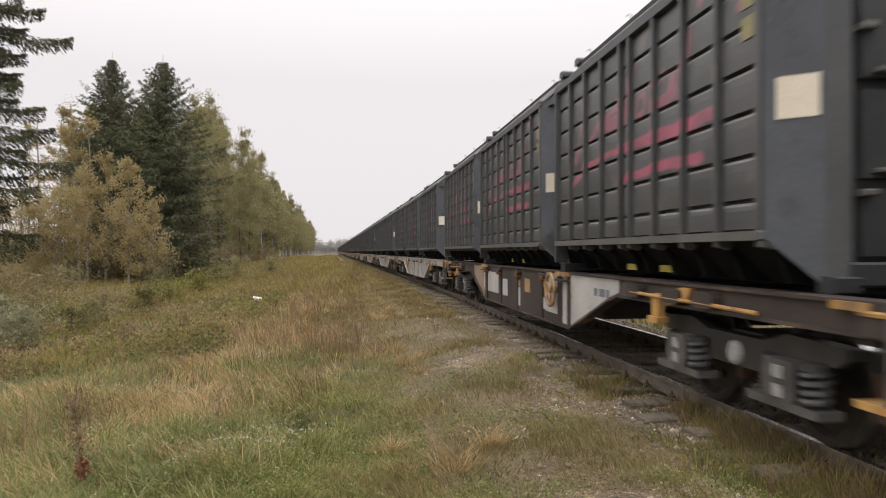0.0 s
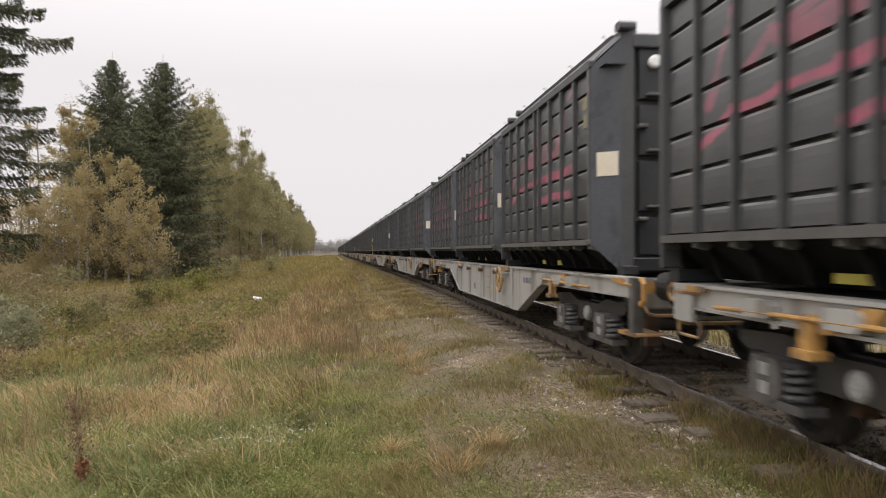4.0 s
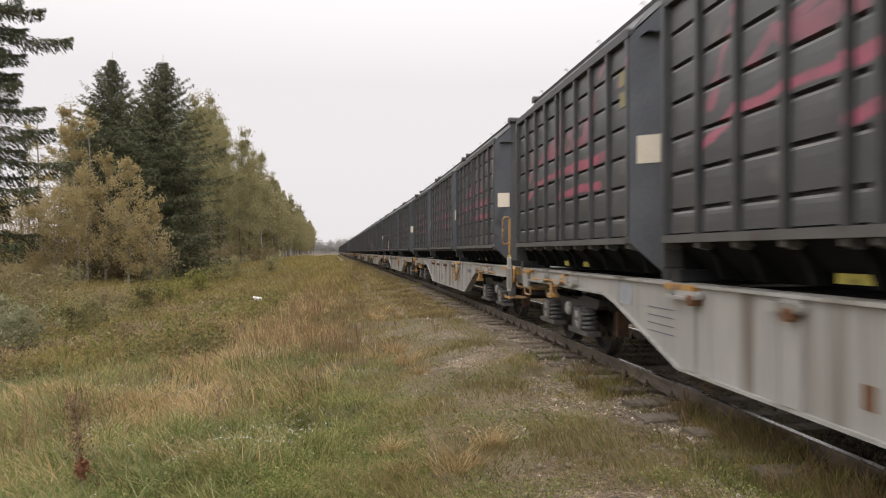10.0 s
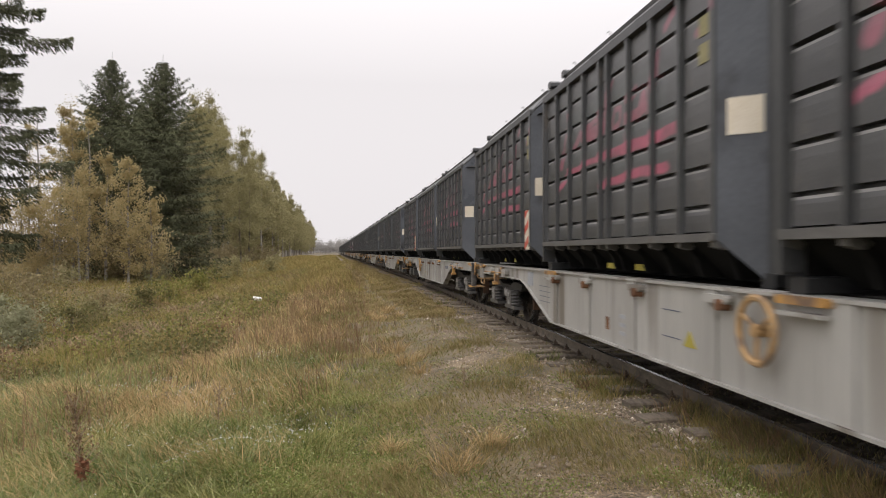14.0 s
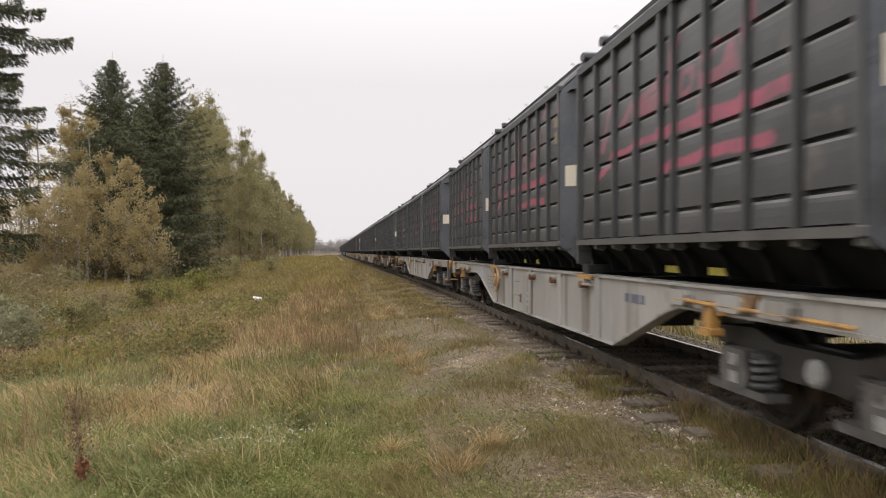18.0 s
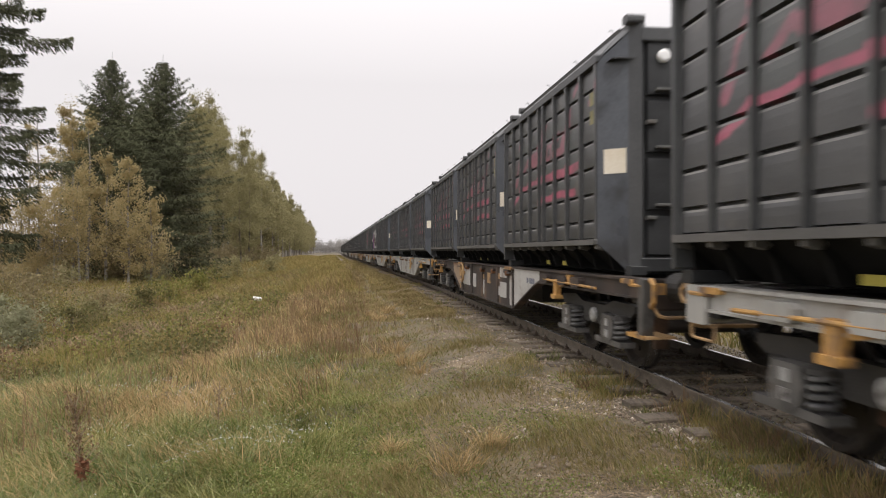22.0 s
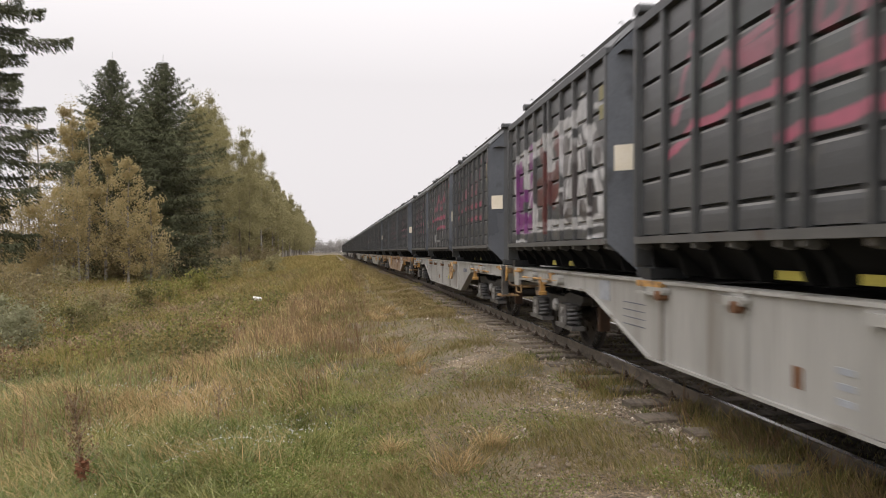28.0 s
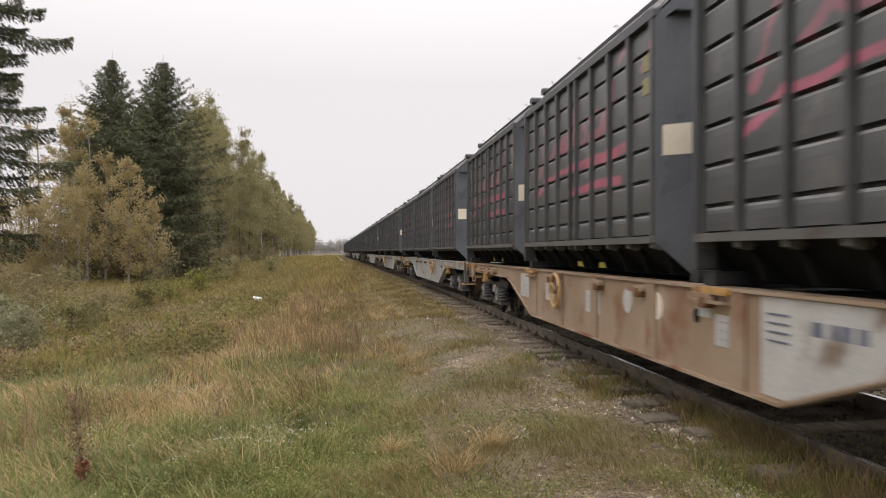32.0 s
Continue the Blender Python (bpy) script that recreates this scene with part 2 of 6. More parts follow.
# ---- the line: straight past the camera, then a long gentle bend ----
TRACK_X, BEND, BEND_END = 3.914, 0.0012, 37.84
GAUGE_HALF = 0.7525


def drift(s):
    s = np.maximum(s, 0.0)
    return BEND * np.where(s < BEND_END, s * s / 2, BEND_END * s - BEND_END ** 2 / 2)


def track(s, z=0.0):
    """The pose of a thing that stands on the rails s metres along the line."""
    turn = math.degrees(math.atan(BEND * min(max(s, 0.0), BEND_END)))
    return pose(TRACK_X - float(drift(s)), s, z, 0, 0, turn)


# ---- ground ----
def ground_z(x, y):
    """Height of the bare ground; the rail heads lie at zero."""
    d = x - (TRACK_X - drift(y))
    a = np.abs(d)
    z = np.interp(d, [-60, -22, -14, -11, -8.5, -6, -3.6, -2.4, -1.75, -1.3, -0.88, -0.74, 1.75, 2.6, 4.5, 9, 40],
                  [-0.5, -0.5, -0.65, -0.95, -0.75, -0.45, -0.34, -0.24, -0.207, -0.195, -0.186, -0.186, -0.178, -0.34, -0.6, -0.9, -0.9])
    bumps = 0.05 * np.sin(x * 1.1 + 0.7 * np.sin(y * 0.5)) * np.sin(y * 0.8 + 1.3) + 0.03 * np.sin(x * 2.7 + y * 1.9) + 0.02 * np.sin(x * 5.1 - y * 4.3)
    tuss = 0.05 * np.clip(np.sin(x * 7.3 + 1.9 * np.sin(y * 2.1)) * np.sin(y * 6.1 + 1.7 * np.sin(x * 2.6)) + 0.35, 0, 1) * np.clip((-d - 3.4) / 1.0, 0, 1)
    shoulder = np.clip((-d - 0.85) / 0.3, 0, 1) * np.clip((3.2 + d) / 1.0, 0, 1)
    heaps = 0.016 * np.sin(x * 4.1 + 1.1 * np.sin(y * 1.3)) * np.sin(y * 1.7 + 0.6) + 0.012 * np.sin(y * 0.41 + 2.0) + 0.006 * np.sin(x * 9.3 + y * 7.1)
    banked = 0.062 * np.exp(-((d + 0.86) / 0.10) ** 2) * np.clip((6.8 - y) / 1.2, 0, 1)      # ballast heaped against the rail
    return z + bumps * np.clip((a - 1.7) / 2.0, 0.05, 1.0) + heaps * shoulder + tuss + banked


def ground_material():
    m = mat("grassy_soil", (0.085, 0.068, 0.040), (0.150, 0.118, 0.074), 0.5, 0.95, 0.0, 1.0, 22, (0.20, 0.16, 0.115), 0.56, 0.9)
    return m


def build_ground():
    xs = np.concatenate([[-900, -400, -200, -120, -80], np.arange(-60, -14, 2.0), np.arange(-14, -1, 0.25), np.arange(-1, 4, 0.12), np.arange(4, 12, 0.25), [12, 14, 18, 24, 35, 60, 120, 300, 900]])
    ys = np.concatenate([[-900, -300, -120, -60, -40, -25, -15, -10], np.arange(-6, 22, 0.14), np.arange(22, 60, 0.6), np.arange(60, 160, 3), np.arange(160, 600, 15), [650, 800, 1200, 2000]])
    gx, gy = np.meshgrid(xs, ys)
    v = np.stack([gx.ravel(), gy.ravel(), ground_z(gx, gy).ravel()], 1)
    i = np.arange(len(xs) * len(ys)).reshape(len(ys), len(xs))
    f = np.stack([i[:-1, :-1], i[:-1, 1:], i[1:, 1:], i[1:, :-1]], -1).reshape(-1, 4)
    me = array_mesh("ground", v, f, ground_material())
    me.polygons.foreach_set("use_smooth", np.ones(len(me.polygons), dtype=bool))
    tagged(new("ground", me), "rough autumn grass and bare soil along the railway", "ground", kind="structure")


build_ground()


def build_rails():
    """Two vignole rails, each one long bar that follows the bend."""
    prof = [(-0.06, -0.14), (0.06, -0.14), (0.06, -0.131), (0.012, -0.113), (0.009, -0.043), (0.034, -0.034), (0.035, -0.008), (0.027, 0.0), (-0.027, 0.0), (-0.035, -0.008), (-0.034, -0.034), (-0.009, -0.043), (-0.012, -0.113), (-0.06, -0.131)]
    ys = [-80, -20] + list(range(0, 61, 4)) + [120, 250, 560]
    n = len(prof)
    for side in (-1, 1):
        b = Build()
        for s in ys:
            m = track(s)
            for px, pz in prof:
                b.v.append(tuple(m @ Vector((side * GAUGE_HALF + px, 0, pz))))
        for r in range(len(ys) - 1):
            for j in range(n):
                b.f.append((r * n + j, r * n + (j + 1) % n, (r + 1) * n + (j + 1) % n, (r + 1) * n + j))
                b.m.append(1 if j == 7 else 0)
        ob = part("rail", b, [M_RAIL, M_TREAD])
        tagged(ob, "brown steel rail with a bright worn head", "rail", "rails of the line", "structure")


build_rails()


# ---- the permanent way: sleepers, chairs, ballast ----
def build_sleepers():
    """Timber sleepers with chairs under each rail; the near stretch piece by piece, the rest as one mesh."""
    bed = new("track_bed")
    tagged(bed, "timber sleepers in dirty ballast under the rails", "track", kind="structure")
    rnd = random.Random(11)
    meshes = []
    for i in range(5):
        b = Build()
        w, c = 0.125 + rnd.uniform(-0.012, 0.012), 0.02
        n = 10
        v = []
        for j in range(n + 1):
            x = -1.3 + 2.6 * j / n + (rnd.uniform(-0.03, 0.03) if j in (0, n) else 0)
            d, t = rnd.uniform(-0.01, 0.01), rnd.uniform(-0.008, 0.006)
            v += [(x, -w + d, -0.34), (x, -w + d, -0.19 + t), (x, -w + c + d, -0.172 + t), (x, w - c + d, -0.172 + t), (x, w + d, -0.19 + t), (x, w + d, -0.34)]
        f = [(j * 6 + q, j * 6 + q + 1, j * 6 + q + 7, j * 6 + q + 6) for j in range(n) for q in range(5)] + [tuple(range(6)), tuple(range(n * 6, n * 6 + 6))]
        meshes.append(b.add(v, f).mesh("sleeper", M_SLEEPER))
    chair = Build().box(-0.16, 0.16, -0.075, 0.075, -0.172, -0.155, chamfer=0.004)
    for sx in (-0.105, 0.105):
        chair.box(sx - 0.028, sx + 0.028, -0.04, 0.04, -0.155, -0.128, chamfer=0.008)
        chair.lathe([(-0.128, 0.022), (-0.108, 0.021), (-0.108, 0.011), (-0.082, 0.011), (-0.082, 0.0)], "z", (sx, 0, 0), 6)
    chair = chair.mesh("rail_chair", M_IRON)
    rest = Build()
    s = -40.0
    while s < 330:
        s += 0.62 + rnd.uniform(-0.02, 0.02)
        m = track(s) @ pose(rnd.uniform(-0.14, 0.06), 0, 0.036 - rnd.uniform(0, 0.030) * (rnd.random() < 0.5), 0, rnd.uniform(-0.8, 0.8), rnd.uniform(-2.5, 2.5))
        if -3 < s < 62:
            ob = new("sleeper", rnd.choice(meshes))
            ob.parent, ob.matrix_basis = bed, m
            for side in (-1, 1):
                q = new("rail_chair", chair)
                q.parent, q.matrix_basis = bed, track(s) @ pose(side * GAUGE_HALF, 0, 0.025)
        else:
            v = [tuple(m @ Vector(q)) for q in ((-1.3, -0.12, -0.3), (1.3, -0.12, -0.3), (1.3, 0.12, -0.3), (-1.3, 0.12, -0.3), (-1.3, -0.12, -0.175), (1.3, -0.12, -0.175), (1.3, 0.12, -0.175), (-1.3, 0.12, -0.175))]
            rest.add(v, [(4, 5, 6, 7), (0, 1, 5, 4), (2, 3, 7, 6), (0, 4, 7, 3), (1, 2, 6, 5)])
    far = part("far_sleepers", rest, M_SLEEPER, bed)
    far["kind"] = "stuff"


build_sleepers()

rng = np.random.default_rng(7)


def noise2(x, y, s, seed=0):
    """Smooth random values near 0 to 1 over the ground."""
    k = seed * 1.7
    v = np.sin(x / s * 1.9 + 1.3 * np.sin(y / s * 1.1 + k) + k) + np.sin(y / s * 1.6 + 1.7 * np.sin(x / s * 0.9 + 2 * k) + 2.1) + 0.6 * np.sin((x + y) / s * 3.1 + k) * np.sin((x - y) / s * 2.7)
    return np.clip(0.5 + v * 0.19, 0, 1)


def wedge(n, near, far, a0=-0.66, a1=0.62, power=1.0):
    """Points over the ground in front of the camera's stand, thinning out with distance."""
    u = rng.random(n)
    r = near * (far / near) ** (u ** power)
    a = rng.uniform(a0, a1, n)
    c, s = math.cos(YAW), math.sin(YAW)
    dx, dy = np.sin(a), np.cos(a)
    return r * (dx * c + dy * s), r * (dy * c - dx * s), r


def blades(name, x, y, h, w, lean, material, label, lift=0.0, toward=None):
    """Bent blades of grass, each its own island, standing on the ground."""
    n = len(x)
    a = rng.uniform(0, 2 * math.pi, n)
    if toward is None:
        toward = 6.0 * noise2(x, y, 0.7, 21) + rng.normal(0, 1.1, n)
    L = lean * h * rng.uniform(0.3, 1.3, n)
    px, py = np.cos(a) * w / 2, np.sin(a) * w / 2
    bx, by = np.cos(toward) * L, np.sin(toward) * L
    z = ground_z(x, y) - 0.01 + lift
    v = np.empty((n, 5, 3))
    for i, (t, k) in enumerate(((0, 1.0), (0.55, 0.8))):
        ox, oy, oz = bx * t * t, by * t * t, h * (t - 0.18 * t * t * lean)
        v[:, 2 * i, :] = np.stack([x + ox - px * k, y + oy - py * k, z + oz], 1)
        v[:, 2 * i + 1, :] = np.stack([x + ox + px * k, y + oy + py * k, z + oz], 1)
    v[:, 4, :] = np.stack([x + bx, y + by, z + h * (1 - 0.18 * lean)], 1)
    base = np.arange(n) * 5
    me = bpy.data.meshes.new(name)
    me.vertices.add(n * 5)
    me.vertices.foreach_set("co", v.ravel())
    corner = (base[:, None] + np.array([[0, 1, 3, 2, 2, 3, 4]])).ravel()
    me.loops.add(n * 7)
    me.loops.foreach_set("vertex_index", corner.astype(np.int32))
    me.polygons.add(n * 2)
    me.polygons.foreach_set("loop_start", (np.arange(n)[:, None] * 7 + np.array([[0, 4]])).ravel().astype(np.int32))
    me.materials.append(material)
    me.update(calc_edges=True)
    return tagged(new(name, me), label, "grass", kind="stuff")


def tufts(name, cx, cy, each, radius, h, w, lean, material, label):
    """Clumps of blades that arch outwards from their middles."""
    n = len(cx) * each
    cx, cy = np.repeat(cx, each), np.repeat(cy, each)
    size = np.repeat(rng.uniform(0.6, 1.3, n // each), each)
    turn = np.repeat(rng.uniform(0, 6.28, n // each), each)
    r, a = radius * size * np.sqrt(rng.random(n)), rng.uniform(0, 6.28, n)
    swing = np.where(rng.random(n) < 0.6, a + rng.normal(0, 0.5, n), turn + rng.normal(0, 0.6, n))
    return blades(name, cx + r * np.cos(a), cy + r * np.sin(a), h * size * rng.uniform(0.4, 1.15, n), w + 0.0004 * cy * (w > 0.003), lean, material, label, 0.0, swing)


M_GREEN = island_mat("green_grass", [(0.092, 0.102, 0.028), (0.190, 0.200, 0.062), (0.290, 0.285, 0.100), (0.135, 0.148, 0.042), (0.410, 0.340, 0.150), (0.240, 0.245, 0.090), (0.540, 0.500, 0.270)], 0.6, 0, 0.3)
M_DEEP = island_mat("deep_green_grass", [(0.055, 0.072, 0.018), (0.115, 0.138, 0.038), (0.165, 0.180, 0.056), (0.080, 0.098, 0.026), (0.200, 0.175, 0.070), (0.250, 0.255, 0.105)], 0.65, 0, 0.25)
M_BLUISH = island_mat("broad_bluish_grass", [(0.085, 0.110, 0.040), (0.180, 0.210, 0.085), (0.130, 0.155, 0.056), (0.320, 0.335, 0.170), (0.250, 0.245, 0.095)], 0.5, 0, 0.3)
M_STRAW = island_mat("dry_straw_grass", [(0.220, 0.150, 0.070), (0.440, 0.315, 0.158), (0.360, 0.240, 0.115), (0.580, 0.435, 0.245), (0.290, 0.230, 0.105), (0.510, 0.345, 0.178)], 0.75, 0, 0.3)
M_RANK = island_mat("rank_olive_grass", [(0.124, 0.118, 0.040), (0.232, 0.187, 0.070), (0.340, 0.236, 0.101), (0.175, 0.172, 0.053), (0.412, 0.305, 0.132), (0.237, 0.217, 0.070)], 0.8, 0, 0.3)
M_DIP = island_mat("yellow_green_weeds", [(0.120, 0.135, 0.036), (0.220, 0.215, 0.060), (0.165, 0.172, 0.050), (0.310, 0.275, 0.095), (0.190, 0.165, 0.065)], 0.75, 0, 0.3)
M_LEAF_RANK = island_mat("olive_weed_leaves", [(0.085, 0.092, 0.034), (0.165, 0.150, 0.062), (0.120, 0.118, 0.045), (0.240, 0.195, 0.095), (0.105, 0.110, 0.050)], 0.75, 0, 0.3)
M_STALK = island_mat("red_brown_stalks", [(0.110, 0.072, 0.045), (0.260, 0.165, 0.095), (0.160, 0.105, 0.062), (0.320, 0.225, 0.135)], 0.8, 0, 0.2)
M_SHORT = island_mat("short_mixed_grass", [(0.124, 0.128, 0.040), (0.268, 0.205, 0.099), (0.196, 0.177, 0.062), (0.350, 0.266, 0.136), (0.160, 0.169, 0.053), (0.232, 0.202, 0.084), (0.443, 0.345, 0.189)], 0.8, 0, 0.3)
M_CLOVER = island_mat("clover_leaves", [(0.085, 0.120, 0.028), (0.190, 0.225, 0.060), (0.130, 0.165, 0.040), (0.300, 0.320, 0.110), (0.160, 0.190, 0.055), (0.420, 0.430, 0.210)], 0.6, 0, 0.3)
M_TURF = island_mat("brown_green_turf", [(0.154, 0.138, 0.051), (0.299, 0.217, 0.113), (0.221, 0.177, 0.077), (0.360, 0.264, 0.145), (0.185, 0.169, 0.062), (0.258, 0.193, 0.092)], 0.85, 0, 0.3)
M_THATCH = island_mat("brown_dead_thatch", [(0.185, 0.136, 0.085), (0.330, 0.242, 0.155), (0.255, 0.188, 0.118), (0.430, 0.328, 0.220), (0.140, 0.108, 0.068)], 0.85, 0, 0.2)
M_STONE = island_mat("ballast_stones", [(0.160, 0.122, 0.087), (0.252, 0.198, 0.144), (0.126, 0.096, 0.070), (0.319, 0.257, 0.192), (0.193, 0.150, 0.110), (0.336, 0.273, 0.204), (0.147, 0.117, 0.089), (0.600, 0.530, 0.440)], 0.9)
M_DOCK = island_mat("withered_red_leaves", [(0.20, 0.085, 0.05), (0.27, 0.125, 0.075), (0.15, 0.07, 0.045)], 0.85, 0, 0.2)
M_FLOWER = island_mat("small_pale_flowers", [(0.72, 0.73, 0.75), (0.80, 0.80, 0.78), (0.62, 0.64, 0.62)], 0.8)


def leaf_quads(centres, size, seed, flat=0.0):
    """Small four-cornered leaf sprays round the given places."""
    g = np.random.default_rng(seed)
    n = len(centres)
    a, b = g.normal(size=(n, 3)), g.normal(size=(n, 3))
    a /= np.linalg.norm(a, axis=1)[:, None]
    b -= a * np.sum(a * b, 1)[:, None]
    b /= np.linalg.norm(b, axis=1)[:, None]
    s = size * g.uniform(0.5, 1.4, n)[:, None]
    a, b = a * s, b * s * 0.6
    v = np.stack([centres - a, centres - b * 0.9, centres + a, centres + b], 1).reshape(-1, 3)
    f = np.arange(n * 4).reshape(-1, 4)
    return v, f


def lateral(x, y):
    return x - (TRACK_X - drift(y))


def bank(x, y):
    """How far a place belongs to the dry strip along the crest of the bank, 0 to 1."""
    d = lateral(x, y)
    crest = np.exp(-((d + 3.95 + 0.060 * y) / (0.70 + 0.032 * y)) ** 2)
    slope = np.exp(-((d + 6.1) / 0.9) ** 2) * np.clip((24 - y) / 5, 0, 1) * np.clip((y - 5.5) / 3.0, 0, 1)
    return np.maximum(crest * np.clip((y - 7.0) / 4.5, 0, 1), slope) * np.clip(1.6 * noise2(x, y, 1.3, 51), 0.25, 1)


def bare_bed(x, y):
    """True beside the rail where the sleeper ends and the ballast lie open."""
    d = lateral(x, y) + 0.25 * (noise2(x, y, 0.4, 81) - 0.5)
    return (d > -1.55) & (((y > 9.0) & (y < 32)) | ((y > 5.5) & (y < 7.4) & (d < -0.95))) & (rng.random(len(x)) > 0.10)


def build_grass():
    # lush green grass of the near verge
    x, y, r = wedge(250000, 4.2, 48, power=1.15)
    d = lateral(x, y)
    patch = noise2(x, y, 1.6, 1)
    keep = (d < -2.7) & (rng.random(len(x)) < np.clip((-2.9 - d) / 1.6, 0.10, 1) * (1 - 0.75 * bank(x, y)) * np.where(d < -8.5, 0.35, 1)) & (patch + 0.25 * rng.random(len(x)) > 0.18 + 0.12 * (r > 12) + 0.12 * (r > 24))
    x, y, r = x[keep], y[keep], r[keep]
    h = (0.06 + 0.17 * noise2(x, y, 0.55, 2)) * rng.uniform(0.5, 1.35, len(x)) * np.clip((-3.1 - lateral(x, y)) / 1.4, 0.35, 1.2)
    h = h * (0.55 + 0.9 * noise2(x, y, 0.20, 66))
    dim = noise2(x, y, 0.24, 65) + rng.normal(0, 0.06, len(x)) < 0.46
    for k, material, label in ((~dim, M_GREEN, "long green grass bending over the verge"), (dim, M_DEEP, "deep green grass bending over the verge")):
        blades("green_grass", x[k], y[k], h[k], 0.0032 + 0.0007 * r[k], 1.0, material, label)
    # broad-leaved clumps low on the bank
    x, y, r = wedge(900, 4.6, 16, -0.62, 0.05, 1.1)
    keep = (noise2(x, y, 1.2, 31) > 0.42 - 0.2 * (x < -2.2)) & (lateral(x, y) < -4.6) & (bank(x, y) < 0.6)
    tufts("broad_grass_tufts", x[keep], y[keep], 30, 0.12, 0.28, 0.0050, 1.0, M_BLUISH, "clumps of broad bluish-green grass")
    # straw-coloured grass
    x, y, r = wedge(190000, 4.4, 70, power=1.0)
    d = lateral(x, y)
    patch = noise2(x, y, 1.6, 1)
    keep = (d < -4.2) & (rng.random(len(x)) < np.clip(0.75 * bank(x, y) + 0.55 * (noise2(x, y, 0.5, 33) > 0.62) * (d > -9) * np.where(y < 9, 0.5, 1) + 0.07 + 0.9 * np.exp(-((d + 7.4) / 1.0) ** 2) * np.clip((y - 5.2) / 1.5, 0, 1) * np.clip((12 - y) / 3, 0, 1) * np.clip(2 * noise2(x, y, 0.7, 83) - 0.35, 0, 1), 0, 0.9)) & (patch < 0.75 + 0.25 * bank(x, y))
    x, y, r = x[keep], y[keep], r[keep]
    h = (0.12 + 0.30 * noise2(x, y, 0.8, 3)) * rng.uniform(0.5, 1.25, len(x))
    blades("straw_grass", x, y, h, 0.0028 + 0.0006 * r, 1.1, M_STRAW, "dry straw-coloured autumn grass")
    n = 46
    y = 5.4 * (20 / 5.4) ** rng.random(n)
    x = TRACK_X - drift(y) - rng.uniform(2.85, 3.75, n)
    keep = noise2(x, y, 1.5, 35) > 0.45
    tufts("straw_tufts", x[keep], y[keep], 80, 0.13, 0.27, 0.0032, 1.2, M_STRAW, "tufts of dry orange-brown grass on the worn verge")
    # red-brown dead stalks in a strip along the bank
    n = 9000
    y = 5.0 + 5.5 * (60 / 5.5) ** rng.random(n)
    x = TRACK_X - drift(y) - 3.9 - 0.058 * y + rng.normal(0, 1.0, n) * (0.35 + 0.030 * y)
    keep = (noise2(x, y, 0.5, 5) + 0.3 * rng.random(n) > 0.70) & (rng.random(n) < np.clip((y - 6.5) / 5, 0.12, 1))
    x, y = x[keep], y[keep]
    h = (0.25 + 0.50 * noise2(x, y, 1.0, 6)) * rng.uniform(0.4, 1.2, len(x)) * np.clip((y - 3) / 7, 0.6, 1)
    blades("dead_stalks", x, y, h, 0.0022 + 0.00038 * y, 0.35, M_STALK, "red-brown dead weed stalks")
    # brown stalks among the grass on the left
    x, y, r = wedge(4500, 7, 45, -0.62, -0.15)
    keep = noise2(x, y, 0.7, 9) > 0.62
    x, y, r = x[keep], y[keep], r[keep]
    blades("dead_stalks", x, y, rng.uniform(0.3, 0.8, len(x)), 0.003 + 0.0005 * r, 0.4, M_STALK, "red-brown dead weed stalks")
    # rank weeds in the dip before the wood: grass, then leafy clumps in patches of their own colours
    n = 130000
    y = 13 * (75 / 13) ** rng.random(n)
    x = TRACK_X - drift(y) - 7.0 - 22 * rng.random(n) ** 1.2
    zone = noise2(x, y, 2.2, 37) + rng.normal(0, 0.07, n)
    h = (0.12 + 0.55 * noise2(x, y, 0.9, 38) ** 1.6) * rng.uniform(0.5, 1.2, n)
    for name, lo, hi, material, label in (("rank_weeds", -1, 0.45, M_RANK, "rank olive-brown weeds in the dip before the wood"), ("dip_grass", 0.45, 0.62, M_DIP, "yellow-green grass in the dip before the wood"), ("withered_weeds", 0.62, 2, M_THATCH, "withered brown weeds in the dip before the wood")):
        k = (zone > lo) & (zone <= hi)
        blades(name, x[k], y[k], h[k], 0.005 + 0.0006 * y[k], 0.8, material, label)
    n = 1500
    y = 12 * (60 / 12) ** rng.random(n)
    x = TRACK_X - drift(y) - 6.4 - 20 * rng.random(n) ** 1.3
    zone = noise2(x, y, 1.9, 61) + rng.normal(0, 0.10, n)
    for name, lo, hi, material, label in (("leafy_weeds", -1, 0.42, M_LEAF_RANK, "leafy olive weeds in the dip"), ("leafy_weeds", 0.42, 0.60, M_DIP, "yellow-green leafy weeds in the dip"), ("leafy_weeds", 0.60, 0.74, M_STALK, "red-brown seeding weeds in the dip")):
        k = (zone > lo) & (zone <= hi)
        cx, cy = np.repeat(x[k], 70), np.repeat(y[k], 70)
        size = np.repeat(rng.uniform(0.5, 1.4, k.sum()), 70)
        q = rng.normal(size=(len(cx), 3)) * np.array([0.22, 0.22, 0.13]) * size[:, None]
        c = np.stack([cx + q[:, 0], cy + q[:, 1], ground_z(cx, cy) + 0.24 * size + q[:, 2]], 1)
        v, f = leaf_quads(c, 0.032, 62)
        tagged(new(name, array_mesh(name, v, f, material)), label, "weeds", kind="stuff")
    # short worn grass between the verge and the rails
    x, y, r = wedge(300000, 4.2, 60, -0.3, 0.62, 1.1)
    d = lateral(x, y)
    keep = (d > -5.4) & (d < -0.9) & (noise2(x, y, 0.8, 4) + 0.45 * rng.random(len(x)) > 0.47 + 0.14 * (d > -1.75) + 0.08 * (np.abs(d + 2.9) < 0.4) + 0.10 * (np.abs(d + 2.35) < 0.35)) & ~bare_bed(x, y)
    x, y, r = x[keep], y[keep], r[keep]
